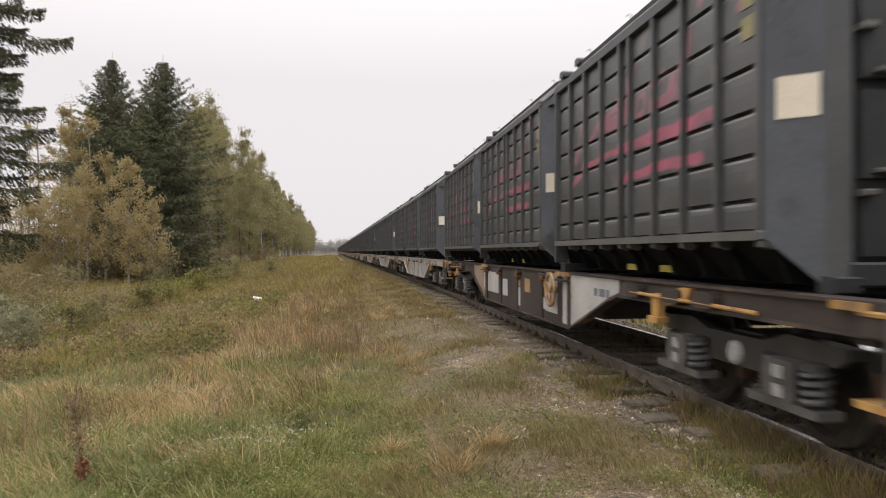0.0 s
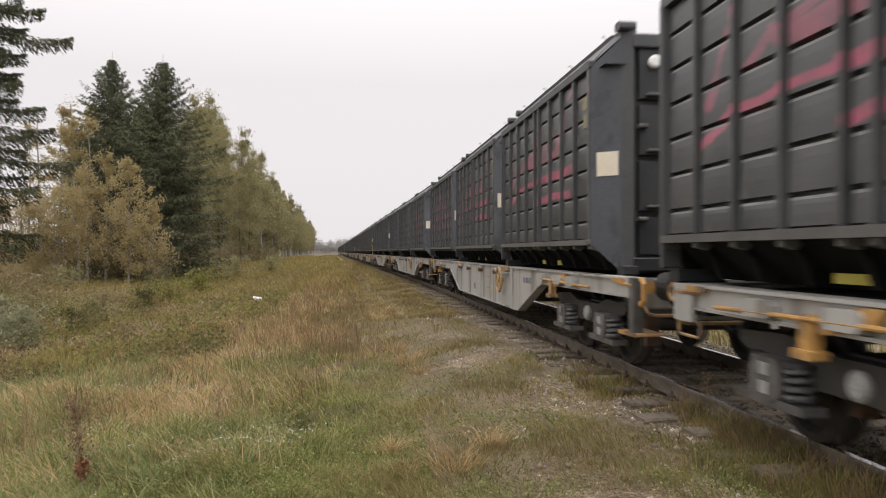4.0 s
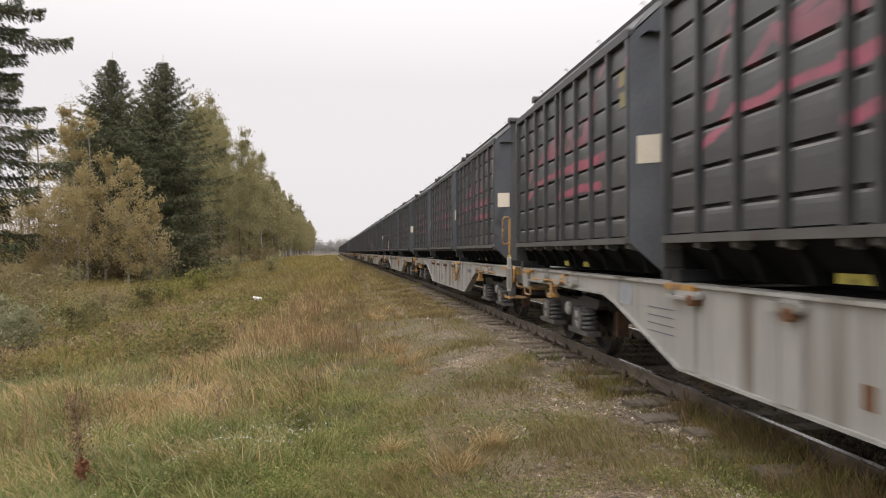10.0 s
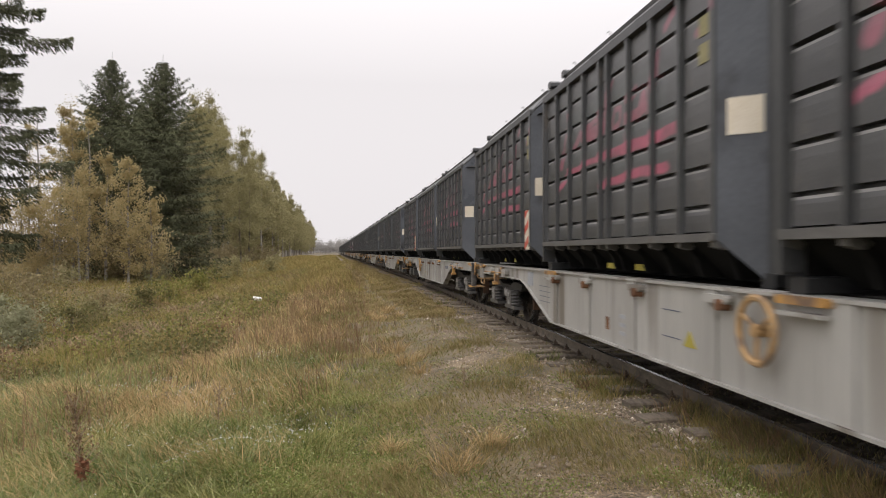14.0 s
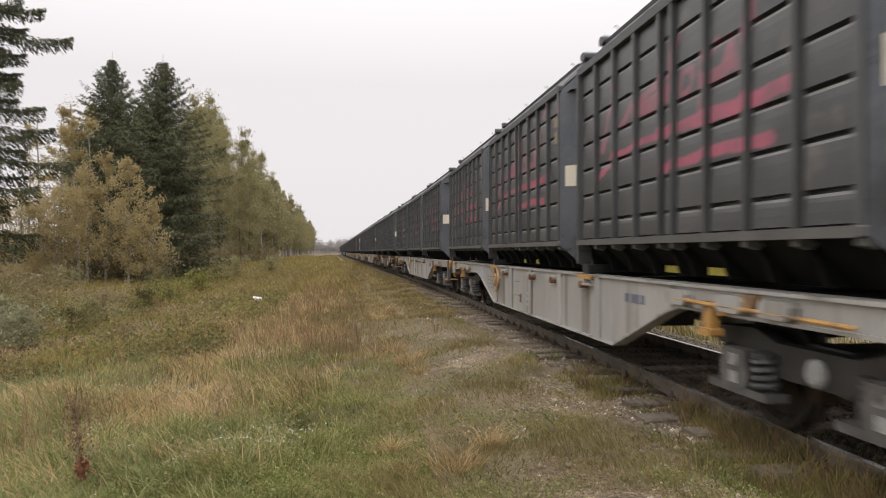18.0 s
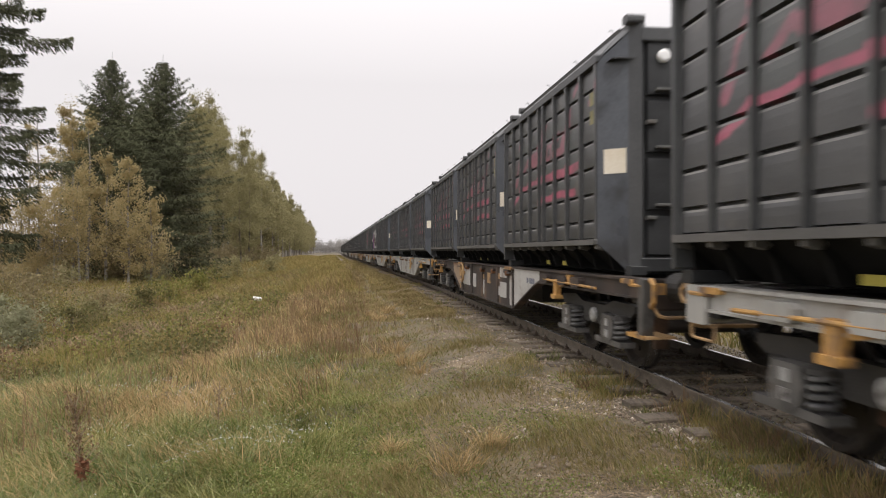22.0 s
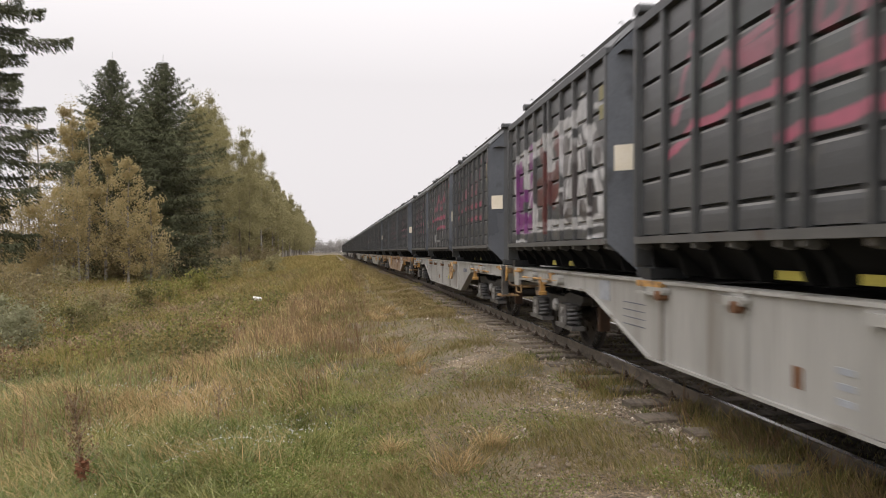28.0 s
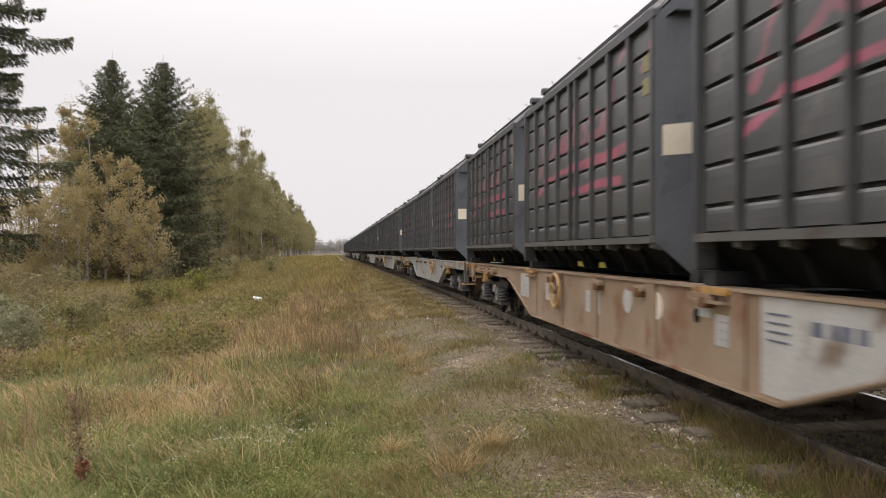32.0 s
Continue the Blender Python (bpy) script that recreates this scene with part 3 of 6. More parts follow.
    h = rng.uniform(0.02, 0.13, len(x)) * (0.35 + 1.3 * noise2(x, y, 0.5, 8) ** 2)
    blades("short_grass", x, y, h, 0.0026 + 0.0006 * r, 0.9, M_SHORT, "short worn grass beside the ballast")
    x, y, r = wedge(200000, 4.2, 40, -0.1, 0.62, 1.1)
    d = lateral(x, y)
    keep = (d > -4.9) & (d < -0.95) & (noise2(x, y, 0.65, 41) + 0.4 * rng.random(len(x)) > 0.48) & ~bare_bed(x, y)
    x, y, r = x[keep], y[keep], r[keep]
    blades("dead_thatch", x, y, rng.uniform(0.012, 0.05, len(x)), 0.0025 + 0.0006 * r, 2.4, M_THATCH, "flattened brown dead grass on the worn verge")
    # clumps of weeds close to the rail, and small orange-brown tufts on the worn verge
    n = 170
    y = 4.0 * (40 / 4.0) ** rng.random(n) ** 1.3
    x = TRACK_X - drift(y) - 0.98 - np.abs(rng.normal(0, 0.32, n))
    keep = (noise2(x, y, 0.9, 71) > 0.42) & ~bare_bed(x, y)
    half = rng.random(n) < 0.5
    tufts("rail_tufts", x[keep & half], y[keep & half], 60, 0.16, 0.17, 0.0034, 0.8, M_RANK, "olive-brown weeds crowding the rail")
    tufts("rail_tufts", x[keep & ~half], y[keep & ~half], 60, 0.15, 0.15, 0.0034, 0.8, M_DEEP, "dark green weeds crowding the rail")
    # dark dying weeds that stand close against the rail
    n = 100
    y = rng.uniform(3.6, 6.7, n)
    x = TRACK_X - drift(y) - rng.uniform(0.84, 1.08, n)
    y[:22], y[22:34] = rng.uniform(7.4, 9.1, 22), rng.uniform(3.9, 5.3, 12)
    x[:34] = TRACK_X - drift(y[:34]) - rng.uniform(0.95, 1.5, 34)
    for k, (material, label) in enumerate(((M_STALK, "red-brown dying weeds against the rail"), (M_LEAF_RANK, "dark olive weeds against the rail"), (M_RANK, "olive-brown weeds against the rail"))):
        tufts("dying_weeds", x[k::3], y[k::3], 55, 0.12, 0.20, 0.0042, 0.6, material, label)
    x, y = TRACK_X - 0.86 + rng.normal(0, 0.025, 9), 6.82 + rng.normal(0, 0.03, 9)
    blades("dry_stalk", x, y, rng.uniform(0.22, 0.40, 9), np.full(9, 0.011), 0.12, M_STALK, "dry upright weed stalk beside the rail")
    # weeds close to the rail
    n = 5200
    y = 5 + 30 * rng.random(n) ** 1.5
    x = TRACK_X - 0.95 - np.abs(rng.normal(0, 0.5, n)) - drift(y)
    keep = (noise2(x, y, 0.5, 12) > 0.58) & ~bare_bed(x, y)
    x, y = x[keep], y[keep]
    blades("rail_weeds", x, y, rng.uniform(0.03, 0.16, len(x)), np.full(len(x), 0.006), 0.8, M_SHORT, "green and brown weeds along the rail")
    n = 30000
    y = 4 + 24 * rng.random(n)
    x = TRACK_X - drift(y) + rng.uniform(-0.62, 1.6, n)
    keep = (noise2(x, y, 0.6, 57) + 0.3 * rng.random(n) > 0.72) & (np.abs(lateral(x, y) - GAUGE_HALF) > 0.12)
    x, y = x[keep], y[keep]
    blades("track_grass", x, y, rng.uniform(0.02, 0.07, len(x)), np.full(len(x), 0.006), 0.9, M_SHORT, "sparse grass between the rails", 0.02)
    # grass on the far side of the line and out over the field
    n = 50000
    y = 3 + 110 * rng.random(n)
    x = TRACK_X + 1.9 + 26 * rng.random(n) ** 1.6 - drift(y)
    blades("far_side_grass", x, y, rng.uniform(0.15, 0.5, n), np.full(n, 0.03), 0.8, M_SHORT, "rank grass beyond the line")
    n = 80000
    y = 30 * (330 / 30) ** rng.random(n)
    d = -1.7 - 17 * rng.random(n) ** 1.3
    x = TRACK_X + d - drift(y)
    keep = (rng.random(n) < np.clip((-d - 1.2) / 3.0, 0.15, 1)) & (np.abs(d + 3.1 + 0.2 * np.sin(y * 0.2)) > 0.35)
    x, y, d = x[keep], y[keep], d[keep]
    blades("distant_grass", x, y, rng.uniform(0.25, 0.6, len(x)) * np.clip((-d - 1.0) / 5.0, 0.12, 1), 0.010 + 0.0007 * y, 0.7, M_RANK, "brown-olive autumn grass in the distance")
    # low turf along the line farther off
    n = 150000
    y = 17 * (130 / 17) ** rng.random(n)
    d = -0.95 - 5.6 * rng.random(n)
    x = TRACK_X + d - drift(y)
    keep = (noise2(x, y, 1.6, 53) + 0.5 * rng.random(n) > 0.34) & (np.abs(d + 3.0 + 0.25 * np.sin(y * 0.25)) > 0.30 * rng.random(n)) & ~bare_bed(x, y)
    x, y, d = x[keep], y[keep], d[keep]
    blades("far_turf", x, y, rng.uniform(0.03, 0.12, len(x)) * (0.5 + noise2(x, y, 1.2, 54)), 0.006 + 0.0008 * y, 0.9, M_TURF, "brown-green turf along the line")
    # small-leaved clover and herbs low in the green grass
    x, y, r = wedge(170000, 4.3, 13, -0.66, 0.30, 1.1)
    d = lateral(x, y)
    keep = (d < -3.4) & (noise2(x, y, 0.5, 55) + 0.4 * rng.random(len(x)) > 0.45) & (bank(x, y) < 0.5)
    x, y = x[keep], y[keep]
    c = np.stack([x, y, ground_z(x, y) + rng.uniform(0.03, 0.17, len(x)) * np.clip((-3.2 - d[keep]) / 1.2, 0.3, 1)], 1)
    v, f = leaf_quads(c, 0.0085, 56)
    tagged(new("clover", array_mesh("clover", v, f, M_CLOVER)), "low green clover and herbs among the grass", "herbs", kind="stuff")
    x, y, r = wedge(90000, 4.3, 22, -0.05, 0.62, 1.2)
    d = lateral(x, y)
    keep = (d > -4.2) & (d < -1.0) & (noise2(x, y, 0.55, 58) + 0.25 * rng.random(len(x)) > 0.72) & ~bare_bed(x, y)
    x, y, r = x[keep], y[keep], r[keep]
    c = np.stack([x, y, ground_z(x, y) + rng.uniform(0.005, 0.07, len(x))], 1)
    v, f = leaf_quads(c, 0.0095, 59)
    tagged(new("low_herbs", array_mesh("low_herbs", v, f, M_CLOVER)), "patches of low green herbs on the worn verge", "herbs", kind="stuff")
    # the verge behind and beside the camera's stand
    n = 120000
    x, y = rng.uniform(-9, 2.6, n), rng.uniform(-9, 3.6, n)
    keep = np.abs(x) + np.abs(y) > 0.8
    x, y = x[keep], y[keep]
    blades("verge_grass", x, y, rng.uniform(0.06, 0.26, len(x)), np.full(len(x), 0.010), 0.9, M_GREEN, "long green grass on the verge")
    # pale clover heads
    x, y, r = wedge(6500, 4.6, 12, -0.45, 0.25)
    keep = (lateral(x, y) < -4.2) & (noise2(x, y, 0.6, 14) > 0.56)
    x, y = x[keep], y[keep]
    n = len(x)
    blades("pale_flowers", x, y, rng.uniform(0.005, 0.011, n), np.full(n, 0.009), 0.6, M_FLOWER, "tiny pale flowers in the grass", 0.18)


build_grass()


def gravel_material():
    """Small broken stone, packed with dirt: each stone its own tint."""
    m = mat("packed_gravel", (0.150, 0.116, 0.076), (0.210, 0.165, 0.112), 2.2, 0.95, 0.0, 0.4, 30, (0.10, 0.080, 0.048), 0.52, 3.2)
    n, l = m.node_tree.nodes, m.node_tree.links
    bsdf = n["Principled BSDF"]
    base = bsdf.inputs["Base Color"].links[0].from_socket
    tc = n.new("ShaderNodeTexCoord")
    cells = n.new("ShaderNodeTexVoronoi")
    cells.inputs["Scale"].default_value = 48
    ramp = n.new("ShaderNodeValToRGB")
    ramp.color_ramp.interpolation = "CONSTANT"
    el = ramp.color_ramp.elements
    for pos, c in ((0.0, 0.45), (0.3, 0.8), (0.58, 1.1), (0.80, 1.6), (0.93, 2.7)):
        e = el[0] if pos == 0 else el.new(pos)
        e.color = (c, c * 0.985, c * 0.96, 1)
    el.remove(el[len(el) - 1])
    one = n.new("ShaderNodeSeparateXYZ")
    mul = n.new("ShaderNodeMix")
    mul.data_type, mul.blend_type = "RGBA", "MULTIPLY"
    mul.inputs[0].default_value = 1.0
    l.new(tc.outputs["Object"], cells.inputs["Vector"])
    l.new(cells.outputs["Color"], one.inputs[0])
    l.new(one.outputs["X"], ramp.inputs["Fac"])
    l.new(base, mul.inputs[6])
    l.new(ramp.outputs["Color"], mul.inputs[7])
    l.new(mul.outputs[2], bsdf.inputs["Base Color"])
    bump = n.new("ShaderNodeBump")
    bump.inputs["Strength"].default_value, bump.inputs["Distance"].default_value = 1.0, 0.012
    bump.invert = True
    l.new(cells.outputs["Distance"], bump.inputs["Height"])
    l.new(bump.outputs[0], bsdf.inputs["Normal"])
    return m


def build_shoulder():
    """The gravel shoulder: it comes to light in patches where the turf is thin."""
    dd, yy = np.arange(-3.9, -0.86, 0.08), np.concatenate([np.arange(-4, 24, 0.10), np.arange(24, 46, 0.4)])
    gd, gy = np.meshgrid(dd, yy)
    gx = gd + TRACK_X - drift(gy)
    edge = np.clip((gd + 3.9) / 1.2, 0, 1) * np.clip((24 - gy) / 11, 0, 1)
    z = ground_z(gx, gy) + (0.33 * edge + 0.14 * (gd > -1.9) * edge - 0.03 - noise2(gx, gy, 0.8, 4) + 0.25 * (noise2(gx, gy, 0.23, 46) - 0.5)) * 0.05 * np.clip((-0.86 - gd) / 0.2, 0.3, 1)
    i = np.arange(gx.size).reshape(gx.shape)
    f = np.stack([i[:-1, :-1], i[:-1, 1:], i[1:, 1:], i[1:, :-1]], -1).reshape(-1, 4)
    me = array_mesh("gravel_shoulder", np.stack([gx.ravel(), gy.ravel(), (np.minimum(z, ground_z(gx, gy) + 0.012) - 0.035 * np.clip((gd + 1.5) / 0.15, 0, 1) * np.clip(gy - 7.2, 0, 1)).ravel()], 1), f, gravel_material())
    me.polygons.foreach_set("use_smooth", np.ones(len(me.polygons), dtype=bool))
    tagged(new("gravel_shoulder", me), "packed brown gravel showing in patches through thin turf", "gravel", kind="structure")


build_shoulder()


def build_stones():
    """Loose ballast and gravel: small uneven stones."""
    n = 66000
    y = 3.0 + 34 * rng.random(n) ** 1.9
    x = TRACK_X - drift(y) - 0.85 - np.abs(rng.normal(0.2, 1.15, n))
    d = lateral(x, y)
    keep = ((noise2(x, y, 0.8, 4) < 0.20 + 0.36 * rng.random(len(x))) | (np.abs(d + 1.25) < 0.40) & (rng.random(n) < 0.6)) & (noise2(x, y, 0.35, 44) > 0.42)
    x, y = x[keep], y[keep]
    n = len(x)
    s = rng.uniform(0.006, 0.019, n) * np.where(rng.random(n) > 0.95, 1.9, 1) * np.where(lateral(x, y) > -1.75, 1.12, 1)
    oct_v = np.array([[1, 0, 0], [0, 1, 0], [-1, 0, 0], [0, -1, 0], [0, 0, 0.8], [0, 0, -0.6], ])
    oct_f = np.array([[0, 1, 4], [1, 2, 4], [2, 3, 4], [3, 0, 4], [1, 0, 5], [2, 1, 5], [3, 2, 5], [0, 3, 5]])
    a = rng.uniform(0, 6.28, n)
    jit = rng.uniform(0.6, 1.4, (n, 6, 3))
    v = oct_v[None] * jit * s[:, None, None]
    c, sn = np.cos(a)[:, None], np.sin(a)[:, None]
    vx, vy = v[:, :, 0] * c - v[:, :, 1] * sn, v[:, :, 0] * sn + v[:, :, 1] * c
    v = np.stack([vx + x[:, None], vy + y[:, None], v[:, :, 2] + (ground_z(x, y) + s * 0.25)[:, None]], -1)
    f = (np.arange(n)[:, None, None] * 6 + oct_f[None]).reshape(-1, 3)
    tagged(new("gravel", array_mesh("gravel", v.reshape(-1, 3), f, M_STONE)), "pale broken ballast stones and gravel", "gravel", kind="stuff")


build_stones()


def build_oily_bed():
    """Oil-blackened ballast between and beside the rails."""
    n = 15000
    y = 2.0 + 46 * rng.random(n) ** 1.3
    x = TRACK_X - drift(y) + rng.uniform(-0.72, 1.7, n)
    s = rng.uniform(0.010, 0.026, n)
    v = np.array([[1, 0, 0], [0, 1, 0], [-1, 0, 0], [0, -1, 0], [0, 0, 0.8], [0, 0, -0.6]])[None] * rng.uniform(0.6, 1.4, (n, 6, 3)) * s[:, None, None]
    v[:, :, 0] += x[:, None]
    v[:, :, 1] += y[:, None]
    v[:, :, 2] += -0.160
    f = np.array([[0, 1, 4], [1, 2, 4], [2, 3, 4], [3, 0, 4], [1, 0, 5], [2, 1, 5], [3, 2, 5], [0, 3, 5]])
    f = (np.arange(n)[:, None, None] * 6 + f[None]).reshape(-1, 3)
    m = island_mat("oily_ballast", [(0.06, 0.049, 0.038), (0.13, 0.107, 0.082), (0.09, 0.073, 0.057), (0.24, 0.20, 0.16), (0.075, 0.061, 0.047)], 0.9)
    tagged(new("oily_ballast", array_mesh("oily_ballast", v.reshape(-1, 3), f, m)), "dirty brown ballast stones between the rails", "gravel", kind="stuff")
    b = Build()
    ys = [-60, -20, 0] + list(range(4, 61, 4)) + [120, 250, 330]
    for s0 in ys:
        q = track(s0)
        b.v += [tuple(q @ Vector((-0.76, 0, -0.168))), tuple(q @ Vector((1.75, 0, -0.168)))]
    b.f = [(2 * i, 2 * i + 1, 2 * i + 3, 2 * i + 2) for i in range(len(ys) - 1)]
    b.m = [0] * len(b.f)
    tagged(part("ballast_bed", b, mat("oily_ballast_bed", (0.065, 0.053, 0.037), (0.12, 0.098, 0.069), 3.0, 0.95, 0.0, 1.0, 40)), "dirty brown ballast bed", "ballast", kind="structure")


build_oily_bed()


# ---- trees ----
M_BARK = mat("grey_brown_bark", (0.10, 0.085, 0.07), (0.17, 0.15, 0.125), 4.0, 0.9, 0.0, 0.5, 30, spread=0.2)
M_BIRCH = mat("pale_birch_bark", (0.19, 0.175, 0.15), (0.29, 0.27, 0.235), 2.0, 0.85, 0.0, 0.3, 20, (0.05, 0.045, 0.04), 0.60, 3.0, (1, 1, 4), 0.2)
M_SPRUCE = island_mat("spruce_needles", [(0.072, 0.078, 0.048), (0.098, 0.104, 0.060), (0.084, 0.090, 0.054), (0.118, 0.122, 0.072)], 0.95, 0.02, 0.12)
M_LEAF_GOLD = island_mat("yellowing_birch_leaves", [(0.395, 0.325, 0.165), (0.460, 0.380, 0.205), (0.350, 0.300, 0.155), (0.430, 0.340, 0.180), (0.520, 0.435, 0.255)], 0.9, 0.03, 0.62)
M_LEAF_OLIVE = island_mat("olive_aspen_leaves", [(0.262, 0.248, 0.128), (0.290, 0.268, 0.140), (0.330, 0.290, 0.155), (0.275, 0.256, 0.135), (0.345, 0.300, 0.168)], 0.95, 0.03, 0.45)
M_LEAF_BROWN = island_mat("brown_undergrowth_leaves", [(0.240, 0.200, 0.115), (0.290, 0.238, 0.140), (0.215, 0.188, 0.100), (0.330, 0.268, 0.160)], 0.95, 0.03, 0.35)
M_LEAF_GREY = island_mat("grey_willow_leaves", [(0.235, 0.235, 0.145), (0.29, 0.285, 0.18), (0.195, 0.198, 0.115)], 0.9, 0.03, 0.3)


def broadleaf(seed, height, spread, leaves, size, first=0.25, gaps=0.35, clump=1.5):
    """Trunk and limbs as one mesh, leaf sprays as another."""
    g = random.Random(seed)
    gn = np.random.default_rng(seed)
    wood = Build()
    r0 = height * 0.0085 + 0.02
    trunk, x, y = [], 0.0, 0.0
    for i in range(9):
        t = i / 8
        trunk.append((x, y, height * 0.94 * t - 0.15 * (i == 0)))
        x += g.uniform(-0.03, 0.03) * height * 0.25
        y += g.uniform(-0.03, 0.03) * height * 0.25
    for i in range(8):
        wood.tube(trunk[i], trunk[i + 1], r0 * (1 - 0.11 * i), 7, 0, r0 * (1 - 0.11 * (i + 1)))
    spots = []
    limbs = int(14 + height)
    for i in range(limbs):
        t = first + (0.97 - first) * (i + g.random()) / limbs
        k = t * 8
        j = min(int(k), 7)
        p = Vector(trunk[j]).lerp(Vector(trunk[j + 1]), k - j)
        az = i * 2.4 + g.uniform(-0.5, 0.5)
        shape = math.sin(math.pi * min(1, (t - first) / (1 - first) * 0.80 + 0.18)) ** 0.8
        ln = spread * shape * g.uniform(0.55, 1.15)
        rise = g.uniform(0.25, 0.9)
        pts = [p]
        for q in range(1, 5):
            pts.append(p + Vector((math.cos(az) * ln * q / 4, math.sin(az) * ln * q / 4, rise * ln * (q / 4) ** 1.2 - 0.1 * ln * (q / 4) ** 3)) + Vector((g.uniform(-1, 1), g.uniform(-1, 1), g.uniform(-1, 1))) * 0.06 * ln)
        for q in range(4):
            wood.tube(pts[q], pts[q + 1], r0 * 0.32 * (1 - q * 0.22) * (1.1 - t), 4, 0, r0 * 0.32 * (1 - (q + 1) * 0.22) * (1.1 - t))
        if g.random() < gaps * 0.4:
            continue
        for q in range(1, 5):
            for k in range(2):
                away = Vector((g.uniform(-1, 1), g.uniform(-1, 1), g.uniform(-0.9, 0.7)))
                spots.append((pts[q].lerp(pts[q - 1], g.random()) + away * 0.24 * ln, (0.085 * ln + 0.055 * spread) * g.uniform(0.6, 1.5)))
    spots.append((Vector(trunk[-1]), 0.10 * spread + 0.15))
    share = gn.uniform(0.15, 1.0, len(spots)) ** clump
    pick = gn.choice(len(spots), leaves, p=share / share.sum())
    c = np.array([spots[i][0] for i in pick]) + gn.normal(size=(leaves, 3)) * np.array([spots[i][1] for i in pick])[:, None] * np.array([0.8, 0.8, 0.9])
    c[:, 2] = np.maximum(c[:, 2], 0.3)
    return wood, leaf_quads(c, size, seed)


def conifer(seed, height, spread, boughs, size, first=0.06, sprays=66, hanging=0.35, fan=0.17, taper=2.5):
    """A spruce: whorls of drooping boughs hung with sprays of needles."""
    g = random.Random(seed)
    gn = np.random.default_rng(seed)
    wood = Build()
    r0 = height * 0.011
    wood.tube((0, 0, -0.2), (0, 0, height * 0.5), r0, 8, 0, r0 * 0.55)
    wood.tube((0, 0, height * 0.5), (0, 0, height * 1.025), r0 * 0.55, 6, 0, 0.008)
    vs = []
    for i in range(boughs):
        t = first + (0.985 - first) * (i / boughs) ** 0.92
        z = t * height
        ln = spread * min(1.0, ((1 - t) * taper) ** 1.08) * g.uniform(0.50, 1.12) * (1.25 if g.random() < 0.14 else 1.0) + 0.06
        az = i * 2.39996 + g.uniform(-0.3, 0.3)
        ca, sa = math.cos(az), math.sin(az)
        droop = 0.42 * (1 - t) + 0.02 - 0.75 * max(0.0, t - 0.70) / 0.30
        m = max(14, int(ln * sprays))
        u = gn.random(m) ** 0.75
        side = gn.normal(size=m) * fan * ln * (1.15 - u) * (0.4 + u)
        hang = gn.random(m) ** 2 * hanging * (0.25 + 0.75 * (1 - t))
        px = ca * ln * u - sa * side
        py = sa * ln * u + ca * side
        pz = z - droop * ln * u + 0.22 * ln * u ** 3 - hang
        s = size * gn.uniform(0.6, 1.35, m)
        dirx = ca * 0.75 - sa * np.sign(side) * 0.6
        diry = sa * 0.75 + ca * np.sign(side) * 0.6
        dz = gn.uniform(-1.1, -0.05, m)
        wx, wy = -diry * 0.15, dirx * 0.15
        p = np.stack([px, py, pz], 1)
        a = np.stack([dirx, diry, dz], 1) * s[:, None]
        b = np.stack([wx, wy, gn.uniform(-0.22, 0.22, m)], 1) * s[:, None]
        vs.append(np.stack([p - 0.25 * a, p + 0.35 * a - b, p + a, p + 0.35 * a + b], 1).reshape(-1, 3))
        wood.tube((0, 0, z), (ca * ln * 0.85, sa * ln * 0.85, z - droop * ln * 0.85 + 0.13 * ln), 0.018, 3, 0, 0.005)
    v = np.concatenate(vs)
    return wood, (v, np.arange(len(v)).reshape(-1, 4))


def tree(name, model, bark, leaf, m, label, group=""):
    """A tree of two parts at the pose m."""
    wood, (v, f) = model
    t = new(name)
    part("trunk", wood, bark, t)
    part("crown", array_mesh("crown", v, f, leaf), None, t)
    t.matrix_basis = m
    return tagged(t, label, "tree", group)


def on_ground(x, y, rz=0.0, k=1.0, sink=0.05):
    return pose(x, y, float(ground_z(np.array(x), np.array(y))) - sink, 0, 0, rz) @ Matrix.Diagonal((k, k, k, 1))


def spot(px, depth):
    """The place at a bearing and a depth from the tripod."""
    a = (px - 784) / FOCAL
    depth *= 0.92
    c, s = math.cos(YAW), math.sin(YAW)
    return depth * (s + a * c), depth * (c - a * s)


